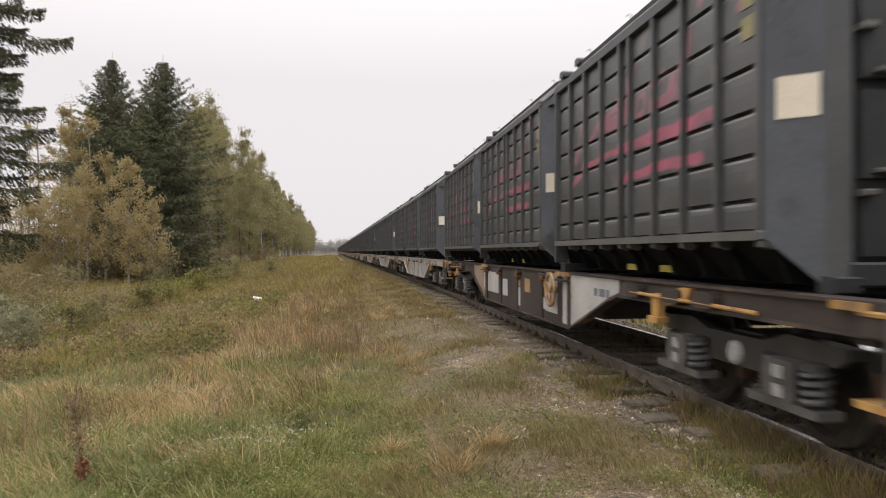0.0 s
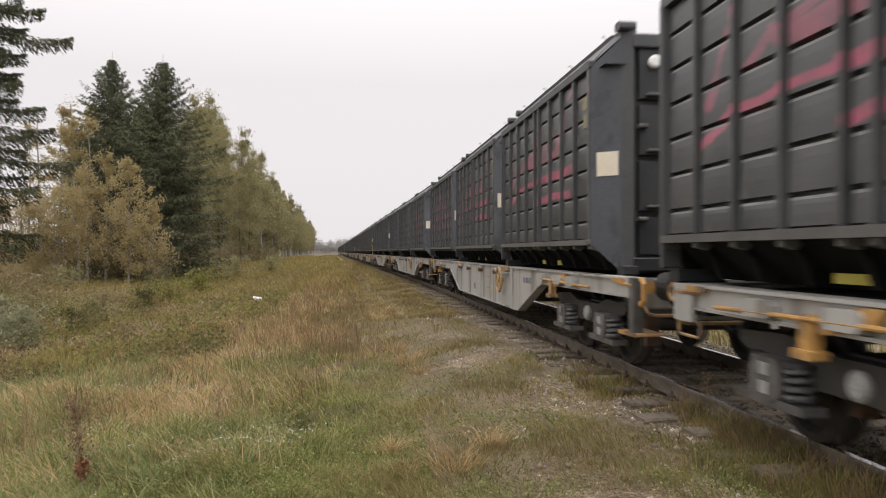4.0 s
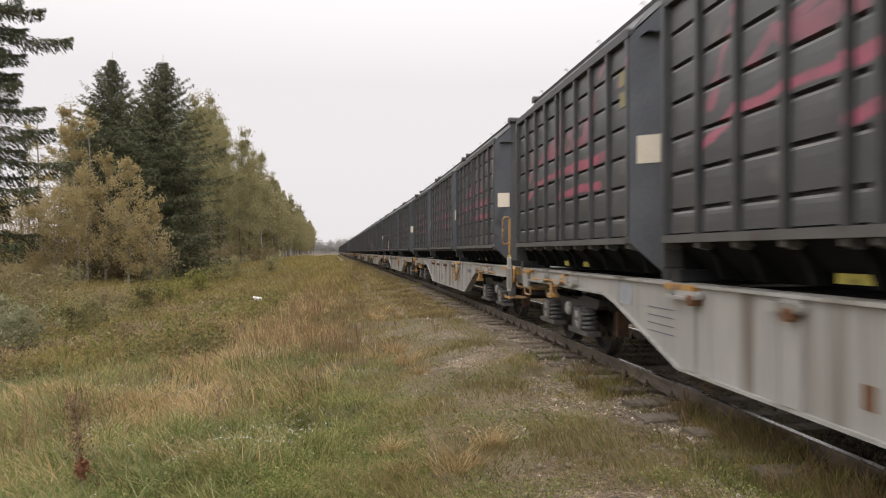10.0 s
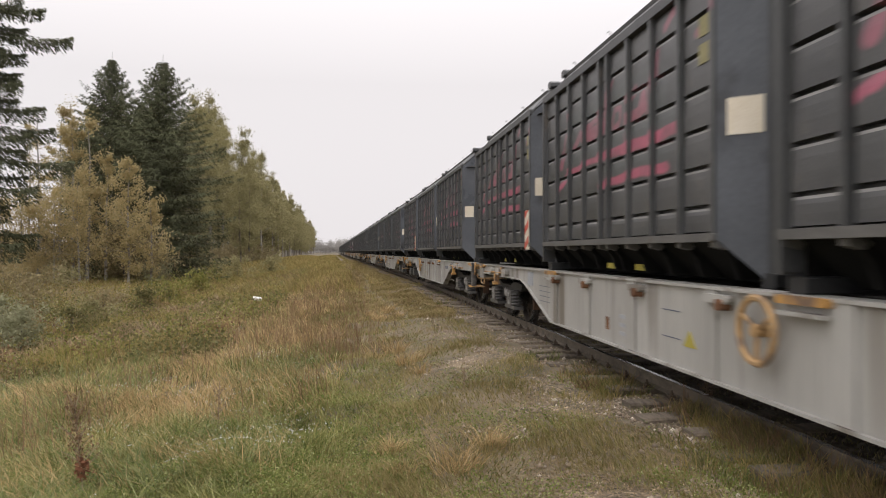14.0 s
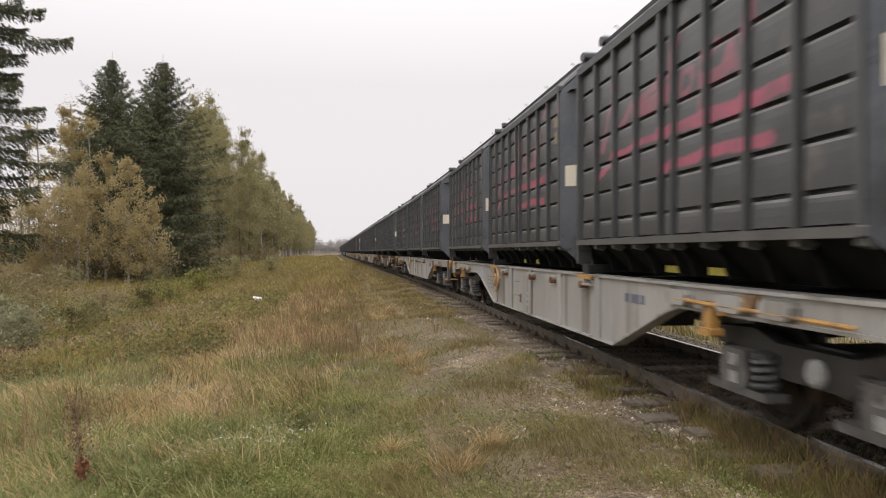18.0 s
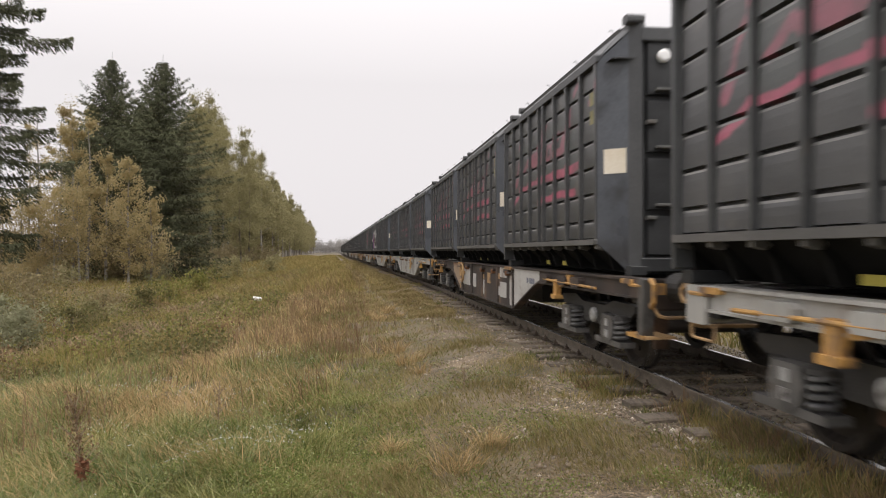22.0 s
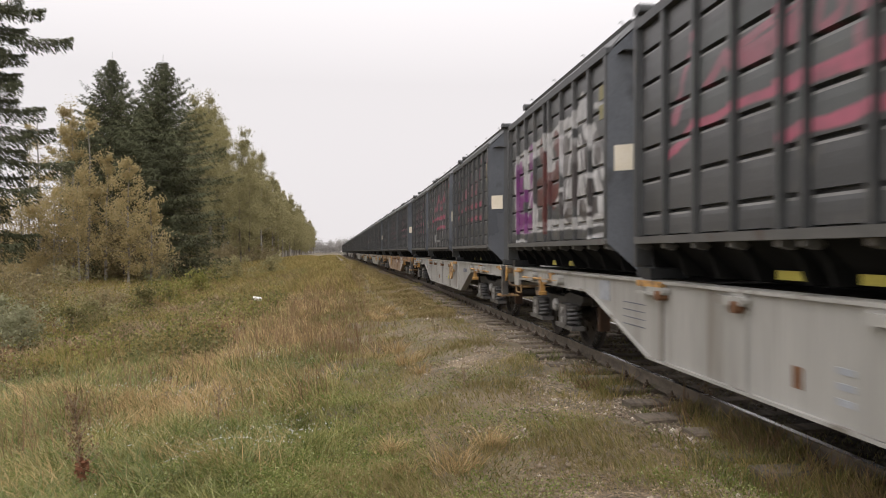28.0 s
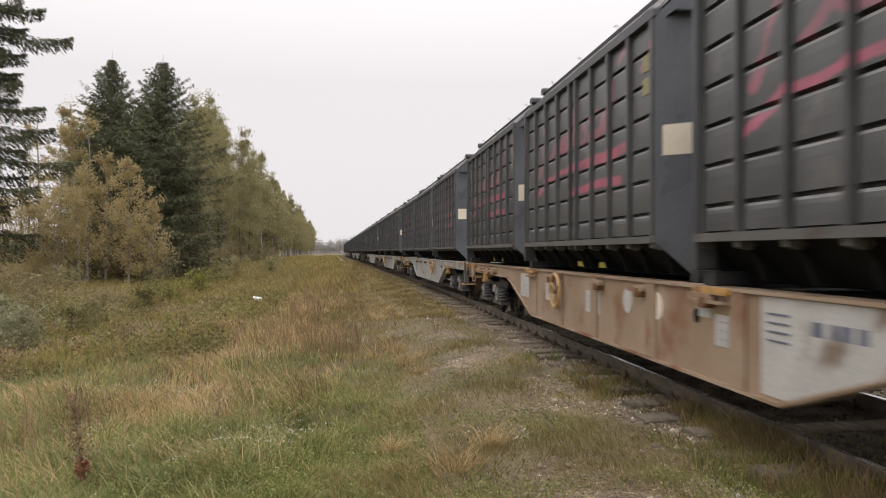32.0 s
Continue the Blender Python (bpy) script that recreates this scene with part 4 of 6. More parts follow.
def build_trees():
    # two tall spruces at the wood's corner and the old one at its edge
    for px, depth, h, w, seed in ((198, 52, 14.5, 3.6, 3), (288, 50, 14.0, 3.7, 4)):
        x, y = spot(px, depth)
        tree("spruce_tree", conifer(seed, h, w, 560, 0.13), M_BARK, M_SPRUCE, on_ground(x, y, seed * 40), "tall dark green spruce at the edge of the wood")
    x, y = spot(250, 54)
    tree("spruce_tree", conifer(8, 12.0, 2.4, 300, 0.14), M_BARK, M_SPRUCE, on_ground(x, y, 70), "dark green spruce between taller ones")
    x, y = spot(-66, 31)
    tree("spruce_tree", conifer(9, 18.5, 2.75, 112, 0.125, 0.14, 440, 0.8, 0.17, 2.9), M_BARK, M_SPRUCE, on_ground(x, y, 10), "big old spruce with long drooping boughs")
    # young yellowing birches before them
    for px, depth, h, w, seed, n in ((128, 45, 10.9, 1.7, 21, 6200), (155, 44, 9.8, 1.5, 32, 4600), (103, 46, 10.2, 1.3, 31, 2600), (187, 45, 8.1, 1.4, 33, 3600), (228, 41, 7.2, 1.6, 22, 5600), (266, 42, 5.6, 1.3, 23, 2600),
                                     (70, 44, 10.0, 1.2, 25, 1700), (52, 46, 9.2, 1.0, 29, 900), (140, 42, 6.0, 1.5, 24, 2600)):
        x, y = spot(px, depth)
        tree("young_birch", broadleaf(seed, h, w, int(n * 1.15), 0.056, 0.12, 0.7, 2.8), M_BIRCH, M_LEAF_GOLD, on_ground(x, y, seed * 31), "young birch with thin yellowing leaves", "young birches")
    # a thicket of saplings at the wood's edge
    for px, depth, h, w, seed in ((-34, 43, 5.2, 1.9, 28), (4, 42, 5.0, 1.8, 26), (36, 43, 5.4, 1.7, 34), (66, 42, 5.1, 1.7, 35), (96, 43, 5.6, 1.6, 27)):
        x, y = spot(px, depth)
        tree("birch_sapling", broadleaf(seed, h, w, 3600, 0.056, 0.08, 0.4, 2.4), M_BIRCH, M_LEAF_GOLD, on_ground(x, y, seed * 31), "birch sapling with fading brown and yellow leaves", "birch saplings")
    # the wood's edge along the line: birches and aspens, built from a few shapes
    shapes, thin = [], []
    for i, (h, w, first) in enumerate(((20, 2.9, 0.20), (22, 3.1, 0.24), (19, 2.8, 0.16), (23, 3.2, 0.26), (18, 3.0, 0.12))):
        wood, (v, f) = broadleaf(60 + i, h, w, 13000, 0.105, first, 0.3)
        trunk = wood.mesh("trunk", M_BIRCH if i == 1 else M_BARK)
        shapes.append((trunk, array_mesh("crown", v, f, M_LEAF_OLIVE)))
        wood, (v, f) = broadleaf(60 + i, h, w, 3200, 0.23, first, 0.3)
        thin.append((trunk, array_mesh("crown", v, f, M_LEAF_OLIVE)))
    g = random.Random(33)

    def wood_tree(x, y, k, i, far=False):
        trunk, crown = (thin if far else shapes)[i]
        t = new("woodland_tree")
        part("trunk", trunk, None, t)
        part("crown", crown, None, t)
        t.matrix_basis = on_ground(x, y, g.uniform(0, 360), k)
        tagged(t, "tall slender birch or aspen with thin olive autumn leaves", "tree", "trees of the wood")

    s = 61.0
    while s < 590:
        for row in range(3 if s < 200 else 2):
            lat = -14.2 - row * 4.0 - g.uniform(0, 2.6)
            x = float(-drift(s)) + lat - 0.19
            if math.atan2(x, s) < -0.345:
                continue                 # a clearing beside the young birches
            k = min(1.0, 0.80 + 0.20 * (s - 61) / 55, 0.60 + 0.0115 * (s - 61)) * g.uniform(0.86, 1.06)
            wood_tree(x, s + g.uniform(-1.2, 1.2), k, g.randrange(5), s > 150 or row == 2)
        s += g.uniform(3.4, 5.0) * (1 + s / 300)
    # trees behind the spruces and birches; low where the sky shows through
    for i in range(15):
        px, depth = g.uniform(130, 350), g.uniform(58, 84)
        x, y = spot(px, depth)
        wood_tree(x, y, g.uniform(0.46, 0.64) * depth / 66, g.randrange(5))
    # brown undergrowth at the foot of the wood
    under = []
    for i in range(4):
        wood, (v, f) = broadleaf(90 + i, 2.2 + 0.3 * i, 1.5, 1500, 0.075, 0.03, 0.3)
        under.append((wood.mesh("stems", M_BARK), array_mesh("leaves", v, f, M_LEAF_BROWN)))
    places = [(float(-drift(q)) - 13.4 - g.uniform(0, 5), q) for q in [57 + 2.05 * i + g.uniform(-1, 1) for i in range(62)]]
    places += [spot(g.uniform(-60, 285), g.uniform(45, 56)) for i in range(40)]
    for x, y in places:
        stems, leaves = g.choice(under)
        t = new("undergrowth_shrub")
        part("stem_clump", stems, None, t)
        part("leaves", leaves, None, t)
        t.matrix_basis = on_ground(x, y, g.uniform(0, 360), g.uniform(0.6, 1.35))
        tagged(t, "half-bare brown shrub at the foot of the wood", "shrub", "undergrowth of the wood")
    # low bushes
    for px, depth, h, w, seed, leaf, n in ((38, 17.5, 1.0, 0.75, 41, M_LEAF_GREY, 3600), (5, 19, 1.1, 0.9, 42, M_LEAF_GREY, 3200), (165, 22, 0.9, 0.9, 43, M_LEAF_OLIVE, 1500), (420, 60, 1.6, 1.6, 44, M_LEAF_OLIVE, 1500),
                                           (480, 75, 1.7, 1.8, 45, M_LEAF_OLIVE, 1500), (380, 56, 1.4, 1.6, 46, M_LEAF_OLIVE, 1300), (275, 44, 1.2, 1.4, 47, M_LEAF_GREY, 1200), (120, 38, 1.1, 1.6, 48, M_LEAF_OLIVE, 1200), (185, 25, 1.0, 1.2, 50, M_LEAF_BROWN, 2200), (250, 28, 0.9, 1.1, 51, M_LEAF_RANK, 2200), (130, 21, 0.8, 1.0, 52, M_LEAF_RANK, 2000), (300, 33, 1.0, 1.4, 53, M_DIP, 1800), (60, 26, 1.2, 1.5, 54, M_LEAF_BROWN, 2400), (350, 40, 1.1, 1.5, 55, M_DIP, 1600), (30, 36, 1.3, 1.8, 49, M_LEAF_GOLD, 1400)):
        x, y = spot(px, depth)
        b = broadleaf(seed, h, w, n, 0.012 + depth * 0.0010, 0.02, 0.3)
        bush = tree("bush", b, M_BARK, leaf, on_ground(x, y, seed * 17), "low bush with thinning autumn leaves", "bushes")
        tagged(bush, category="bush")


build_trees()


def build_backdrop():
    """The last line of woods far down the line; the mist is put into its pale base colour."""
    m = bpy.data.materials.new("haze_tinted_distance")
    m.use_nodes = True
    bs = m.node_tree.nodes["Principled BSDF"]
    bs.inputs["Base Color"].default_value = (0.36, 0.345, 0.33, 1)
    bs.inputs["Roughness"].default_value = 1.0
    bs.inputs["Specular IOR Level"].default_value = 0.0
    g = np.random.default_rng(3)
    c = []
    for q in range(150):
        h, w = g.uniform(7, 13), g.uniform(2.4, 3.8)
        at = -190 + q * 2.0 + g.uniform(-1, 1)
        p = g.normal(size=(900 if -80 < at < 20 else 160, 3)) * np.array([w * 0.55, w * 0.55, h * 0.22]) + np.array([at - 20, 650 + g.uniform(-25, 25), h * 0.55 - 1])
        c.append(p)
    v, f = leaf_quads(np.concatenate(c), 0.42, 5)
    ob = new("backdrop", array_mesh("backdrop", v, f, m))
    tagged(ob, "distant line of trees with haze put into their colour", "woods", kind="structure")


build_backdrop()


# ---- small things on the verge ----
M_DRYSTEM = mat("dry_weed_stem", (0.20, 0.15, 0.10), (0.30, 0.23, 0.155), 12.0, 0.9, 0.0, 0.2, 60)


def build_small_things():
    x, y = spot(455, 26.0)
    z = float(ground_z(np.array(x), np.array(y)))
    can = new("white_canister")
    b = Build().lathe([(-0.17, 0.0), (-0.17, 0.075), (-0.15, 0.09), (0.12, 0.09), (0.16, 0.05), (0.20, 0.03), (0.20, 0.0)], "x", (0, 0, 0.10), 14)
    part("body", b, M_WHITE, can, smooth=False)
    part("cap", Build().lathe([(-0.19, 0.0), (-0.19, 0.04), (-0.165, 0.04)], "x", (0, 0, 0.10), 10), M_BLACK, can, "dark cap")
    can.matrix_basis = pose(x, y, z + 0.27, 0, 6, 12) @ Matrix.Diagonal((0.85, 0.8, 0.8, 1))
    tagged(can, "white plastic canister lying in the grass", "canister")
    # dried dock and mullein
    for px, depth, h, n, seed, nm, lab in ((150, 5.6, 0.78, 650, 1, "dried_dock", "dried brown dock plant with seed heads"), (1249, 7.65, 0.36, 160, 2, "dead_weed", "thin dead weed stalk beside the rail"),
                                           (385, 7.6, 0.55, 120, 3, "dead_weed", "thin dead weed stalk in the grass"), (322, 11.5, 0.5, 160, 4, "dead_weed", "dark dead weed in the grass"), (820, 9.0, 0.3, 60, 5, "dead_weed", "thin dead weed stalk in the grass")):
        x, y = spot(px, depth)
        g = np.random.default_rng(seed)
        plant = new(nm)
        w = Build()
        big = seed == 1
        bend = -0.075 if big else 0.02
        w.tube((0, 0, -0.03), (bend, 0.01, h), 0.007, 5, 0, 0.003)
        spots = []
        twigs = 26 if big else 10
        for i in range(twigs):
            t = 0.30 + 0.60 * i / twigs
            a = i * 2.4
            r = 0.14 * (1.22 - t) * (0.7 + 0.6 * g.random())
            tip = (r * math.cos(a) + bend * t, r * math.sin(a), h * min(1.02, t + 0.10 + 0.08 * g.random()))
            w.tube((bend * t, 0, h * t), tip, 0.004, 4, 0, 0.002)
            for k in range(5):
                q = k / 4
                spots.append((bend * t + (tip[0] - bend * t) * q, tip[1] * q, h * t + (tip[2] - h * t) * q))
        if big:                          # withered red leaves low on the stem
            low = g.normal(size=(130, 3)) * np.array([0.028, 0.028, 0.045]) + np.array([-0.02, 0, 0.27])
            v, f = leaf_quads(low, 0.020, 8)
            part("withered_leaves", array_mesh("withered_leaves", v, f, M_DOCK), None, plant, "withered red-brown leaves")["kind"] = "stuff"
        spots = np.array(spots)
        c = spots[g.integers(0, len(spots), n)] + g.normal(size=(n, 3)) * 0.012
        v, f = leaf_quads(c, 0.010, seed)
        part("stem", w, M_DRYSTEM, plant)
        part("seed_head", array_mesh("seed_head", v, f, M_STALK), None, plant)["kind"] = "stuff"
        plant.matrix_basis = on_ground(x, y, 0, 1.0, 0.0)
        tagged(plant, lab, "weed")


build_small_things()


# ---- the train ----
PITCH, BOX_PITCH, BOX_LEN, BOX_HALF = 19.592, 6.119, 6.058, 1.255
DECK = 1.058


def paint_wall(m, name, layers):
    """A copy of a paint with sprayed marks on it. Each layer: a colour, a strength and strokes of (start, end, half width),
    in metres along the wall from the box's middle (larger towards its rear) and up from its base."""
    m = m.copy()
    m.name = name
    n, l = m.node_tree.nodes, m.node_tree.links
    bsdf = n["Principled BSDF"]
    colour = bsdf.inputs["Base Color"].links[0].from_socket
    tc = n.new("ShaderNodeTexCoord")
    sep = n.new("ShaderNodeSeparateXYZ")
    l.new(tc.outputs["Object"], sep.inputs[0])

    def calc(op, a, b=None):
        k = n.new("ShaderNodeMath")
        k.operation = op
        for i, q in enumerate((a, b)):
            if isinstance(q, (int, float)):
                k.inputs[i].default_value = q
            elif q is not None:
                l.new(q, k.inputs[i])
        return k.outputs[0]

    wob = n.new("ShaderNodeTexNoise")
    wob.inputs["Scale"].default_value = 2.5
    l.new(tc.outputs["Object"], wob.inputs["Vector"])
    shake = calc("MULTIPLY", calc("SUBTRACT", wob.outputs["Fac"], 0.5), 0.16)
    y = calc("ADD", sep.outputs["Y"], shake)
    z = calc("ADD", sep.outputs["Z"], calc("MULTIPLY", shake, 0.6))
    wear = n.new("ShaderNodeTexNoise")
    wear.inputs["Scale"].default_value, wear.inputs["Detail"].default_value = 5.0, 6.0
    l.new(tc.outputs["Object"], wear.inputs["Vector"])
    worn = calc("MINIMUM", calc("MULTIPLY", wear.outputs["Fac"], 1.5), 0.92)
    for tint, strength, strokes in layers:
        total = None
        for (ya, za), (yb, zb), w in strokes:
            dy, dz = yb - ya, zb - za
            k = dy * dy + dz * dz
            py, pz = calc("SUBTRACT", y, ya), calc("SUBTRACT", z, za)
            t = calc("DIVIDE", calc("ADD", calc("MULTIPLY", py, dy), calc("MULTIPLY", pz, dz)), k)
            t = calc("MINIMUM", calc("MAXIMUM", t, 0.0), 1.0)
            ey = calc("SUBTRACT", py, calc("MULTIPLY", t, dy))
            ez = calc("SUBTRACT", pz, calc("MULTIPLY", t, dz))
            d = calc("SQRT", calc("ADD", calc("MULTIPLY", ey, ey), calc("MULTIPLY", ez, ez)))
            hit = calc("MULTIPLY", calc("SUBTRACT", w + 0.012, d), 40.0)
            hit = calc("MINIMUM", calc("MAXIMUM", hit, 0.0), 1.0)
            total = hit if total is None else calc("MAXIMUM", total, hit)
        mx = n.new("ShaderNodeMix")
        mx.data_type = "RGBA"
        l.new(calc("MULTIPLY", calc("MULTIPLY", total, worn), strength), mx.inputs[0])
        l.new(colour, mx.inputs[6])
        mx.inputs[7].default_value = (*tint, 1)
        colour = mx.outputs[2]
    l.new(colour, bsdf.inputs["Base Color"])
    return m


PINK_LINES = [((1.79, 1.30), (0.58, 1.35), 0.035), ((0.58, 1.35), (-0.30, 1.33), 0.055), ((-0.30, 1.33), (-1.47, 1.34), 0.062), ((1.84, 1.28), (2.29, 1.12), 0.04), ((0.51, 1.02), (-0.30, 1.05), 0.045), ((-0.30, 1.05), (-1.27, 1.02), 0.05)]
PINK_LETTERS = [((2.18, 1.42), (2.10, 1.56), 0.07), ((2.10, 1.53), (1.97, 1.80), 0.035), ((1.97, 1.80), (1.79, 2.04), 0.04), ((1.60, 1.58), (1.32, 1.76), 0.05), ((1.32, 1.74), (1.11, 1.66), 0.06), ((1.11, 1.66), (0.64, 1.66), 0.08), ((0.64, 1.64), (0.37, 1.70), 0.09), ((1.05, 1.76), (0.45, 1.84), 0.04), ((0.39, 1.60), (0.28, 1.98), 0.05), ((0.28, 1.98), (0.20, 2.12), 0.03), ((0.16, 1.64), (0.11, 1.80), 0.035), ((0.11, 1.80), (-0.07, 1.78), 0.035), ((-0.07, 1.78), (-0.10, 1.66), 0.03), ((0.13, 1.60), (-0.07, 1.62), 0.035), ((-0.24, 1.38), (-0.26, 1.82), 0.045), ((-0.26, 1.78), (-0.51, 1.90), 0.04), ((-0.33, 1.62), (-0.77, 1.68), 0.065), ((-0.56, 1.64), (-0.70, 1.82), 0.05), ((-0.70, 1.84), (-0.83, 1.60), 0.05), ((-0.95, 1.70), (-1.04, 2.10), 0.045), ((-2.19, 2.20), (-2.39, 2.26), 0.06), ((-1.89, 2.04), (-2.00, 2.12), 0.05), ((-1.24, 2.28), (-1.45, 2.40), 0.05)]
REPAINT = [((1.5, 1.75), (-1.0, 1.75), 0.28), ((1.6, 1.45), (-1.3, 1.42), 0.16), ((0.5, 1.15), (-1.2, 1.12), 0.14)]
PINK_LAYERS = [((0.090, 0.100, 0.096), 0.7, REPAINT), ((0.48, 0.13, 0.19), 0.62, PINK_LETTERS), ((0.52, 0.12, 0.19), 0.90, PINK_LINES)]
WHITE_LINES = ((0.55, 0.55, 0.55), 0.7, [((1.11, 0.60), (1.11, 0.80), 0.03), ((1.11, 0.80), (0.84, 0.82), 0.03), ((0.84, 0.64), (0.74, 0.58), 0.03), ((0.58, 0.62), (0.17, 0.60), 0.03), ((-0.46, 0.60), (-0.46, 1.23), 0.05),
               ((-0.46, 1.23), (-0.83, 1.23), 0.04), ((-0.83, 0.70), (-0.77, 2.08), 0.03), ((0.43, 2.18), (0.32, 1.28), 0.03), ((0.01, 1.83), (-0.30, 1.58), 0.03), ((0.01, 1.83), (0.11, 1.18), 0.03), ((2.52, 1.83), (2.10, 1.73), 0.02), ((0.74, 1.73), (0.64, 1.28), 0.03)])
BLOCK_FILL = [((2.52, 1.73), (2.43, 0.73), 0.129), ((2.43, 1.78), (0.51, 1.88), 0.120), ((0.62, 1.83), (-0.59, 1.93), 0.120), ((-0.66, 1.88), (-1.31, 2.03), 0.120),
              ((-1.24, 2.10), (-1.41, 1.76), 0.138), ((2.27, 0.64), (-0.66, 0.64), 0.074), ((-0.66, 0.64), (-2.06, 0.62), 0.074), ((1.79, 1.58), (1.14, 0.78), 0.147),
              ((0.29, 1.68), (0.18, 1.43), 0.156), ((-0.44, 1.68), (-0.73, 0.88), 0.138), ((-1.02, 1.58), (-1.31, 0.88), 0.110), ((-1.66, 1.68), (-2.03, 1.18), 0.110),
              ((-1.74, 1.18), (-2.06, 0.73), 0.092), ((-1.74, 1.96), (-2.10, 1.90), 0.037)]
BLOCK_PURPLE = [((2.23, 1.60), (2.27, 0.76), 0.209), ((2.19, 0.74), (1.55, 0.72), 0.157), ((1.43, 1.83), (1.34, 0.98), 0.148), ((2.11, 1.20), (1.55, 1.16), 0.104)]
BLOCK_BROWN = [((0.75, 1.83), (0.34, 1.23), 0.157), ((0.87, 1.16), (0.04, 1.20), 0.226), ((0.62, 0.98), (0.53, 0.74), 0.209), ((0.12, 0.98), (-0.18, 1.58), 0.122),
               ((-0.02, 1.83), (-0.27, 1.68), 0.139)]
BLOCK_DARK = [((-0.48, 1.70), (-0.59, 1.23), 0.135), ((-0.36, 0.93), (-0.69, 0.78), 0.150), ((-0.88, 1.60), (-1.00, 1.03), 0.135), ((-1.24, 1.56), (-1.46, 1.26), 0.135),
              ((-1.49, 1.03), (-1.66, 0.80), 0.135), ((-1.02, 0.93), (-1.32, 0.76), 0.105), ((-1.78, 1.58), (-1.88, 1.36), 0.105), ((1.14, 1.38), (1.04, 0.98), 0.075)]
BLOCK_EDGE = [((2.65, 1.78), (2.59, 0.58), 0.04), ((1.82, 1.68), (1.79, 0.88), 0.03), ((1.05, 1.88), (1.66, 0.84), 0.028), ((-0.36, 1.83), (-0.43, 0.78), 0.028),
              ((-0.76, 1.73), (-0.51, 0.83), 0.03), ((-0.76, 1.73), (-0.91, 0.78), 0.03), ((-1.13, 1.58), (-1.06, 0.76), 0.03), ((-1.16, 1.70), (-1.56, 0.78), 0.035),
              ((-1.34, 1.20), (-1.70, 1.16), 0.03), ((-1.56, 1.70), (-1.91, 0.70), 0.035), ((0.06, 0.93), (-0.41, 1.13), 0.03), ((-1.52, 0.42), (-2.06, 0.44), 0.035),
              ((2.43, 0.43), (1.79, 0.45), 0.03)]
BLOCK_LAYERS = [((0.58, 0.57, 0.56), 0.95, BLOCK_FILL), ((0.20, 0.030, 0.19), 1.0, BLOCK_PURPLE), ((0.13, 0.030, 0.025), 1.0, BLOCK_BROWN), ((0.075, 0.062, 0.060), 1.0, BLOCK_DARK), ((0.66, 0.65, 0.65), 0.95, BLOCK_EDGE)]
M_MARKED = paint_wall(M_DARK, "container_dark_paint_pink_marks", PINK_LAYERS)
M_MARKED_WHITE = paint_wall(M_DARK, "container_dark_paint_white_marks", PINK_LAYERS + [WHITE_LINES])
M_MARKED_BLOCK = paint_wall(M_DARK, "container_dark_paint_block_marks", BLOCK_LAYERS)
# column edges of a side wall, from the box's front; a narrow column in the middle
COLS = [0.85]
for wcol in (0.6116, 0.6116, 0.6116, 0.6116, 0.2717, 0.6116, 0.6116, 0.6116, 0.6116):
    COLS.append(COLS[-1] + wcol)
ROWS = [0.41, 0.626, 0.943, 1.252, 1.564, 1.870, 2.177, 2.437]   # slot heights above the base, with the wall's foot and head


def plates(cols, rows, gap=0.042, ledge=0.0105):
    """Lines and depths of a wall of pressed plates; depth 0 is the back, each plate leans out towards its foot."""
    us, du = [cols[0]], [0]
    for c0, c1 in zip(cols, cols[1:]):
        us += [c0 + gap, c0 + gap + 0.012, c1 - gap - 0.012, c1 - gap]
        du += [0, 1, 1, 0]
    us.append(cols[-1])
    du.append(0)
    vs, dv = [rows[0]], [0]
    for z0, z1 in zip(rows, rows[1:]):
        q = z1 - z0
        vs += [z0 + ledge, z0 + ledge + 0.003, z0 + 0.42 * q, z0 + 0.70 * q, z1 - ledge - 0.020, z1 - ledge, z1 - ledge + 0.003]
        dv += [0, 1, 1, 0.95, 0.86, 0.80, 0]
    vs.append(rows[-1])
    dv.append(0)
    return us, vs, [[a * b for a in du] for b in dv]


def wall_mesh(side, material):
    """One side wall: rows of pressed plates with deep slots between them."""
    us, vs, depth = plates([c - BOX_LEN / 2 for c in COLS], ROWS, 0.046, 0.0145)
    x0 = side * (BOX_HALF - 0.105)
    b = Build().relief(us, vs, depth, lambda u, v, d: (x0 + side * 0.072 * d, u, v))
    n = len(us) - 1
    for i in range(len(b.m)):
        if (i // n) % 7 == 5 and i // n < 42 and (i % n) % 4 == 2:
            b.m[i] = 1                   # the paler upper edge of a plate
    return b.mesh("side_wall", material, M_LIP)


def span(a, b):
    return (a, b) if a < b else (b, a)


def slab(plan, heights, depth):
    """An upright plate over a line in plan, (x, y) to (x, y), thickened towards the container's inside."""
    (xa, ya), (xb, yb) = plan
    nx, ny = yb - ya, xa - xb
    q = depth / math.hypot(nx, ny)
    nx, ny = nx * q, ny * q
    if ny < 0:
        nx, ny = -nx, -ny
    (a0, a1), (b0, b1) = heights
    v = [(xa, ya, a0), (xb, yb, b0), (xb, yb, b1), (xa, ya, a1)]
    v += [(x + nx, y + ny, z) for x, y, z in v]
    return Build().add(v, [(0, 1, 2, 3), (7, 6, 5, 4), (0, 4, 5, 1), (1, 5, 6, 2), (2, 6, 7, 3), (3, 7, 4, 0)])


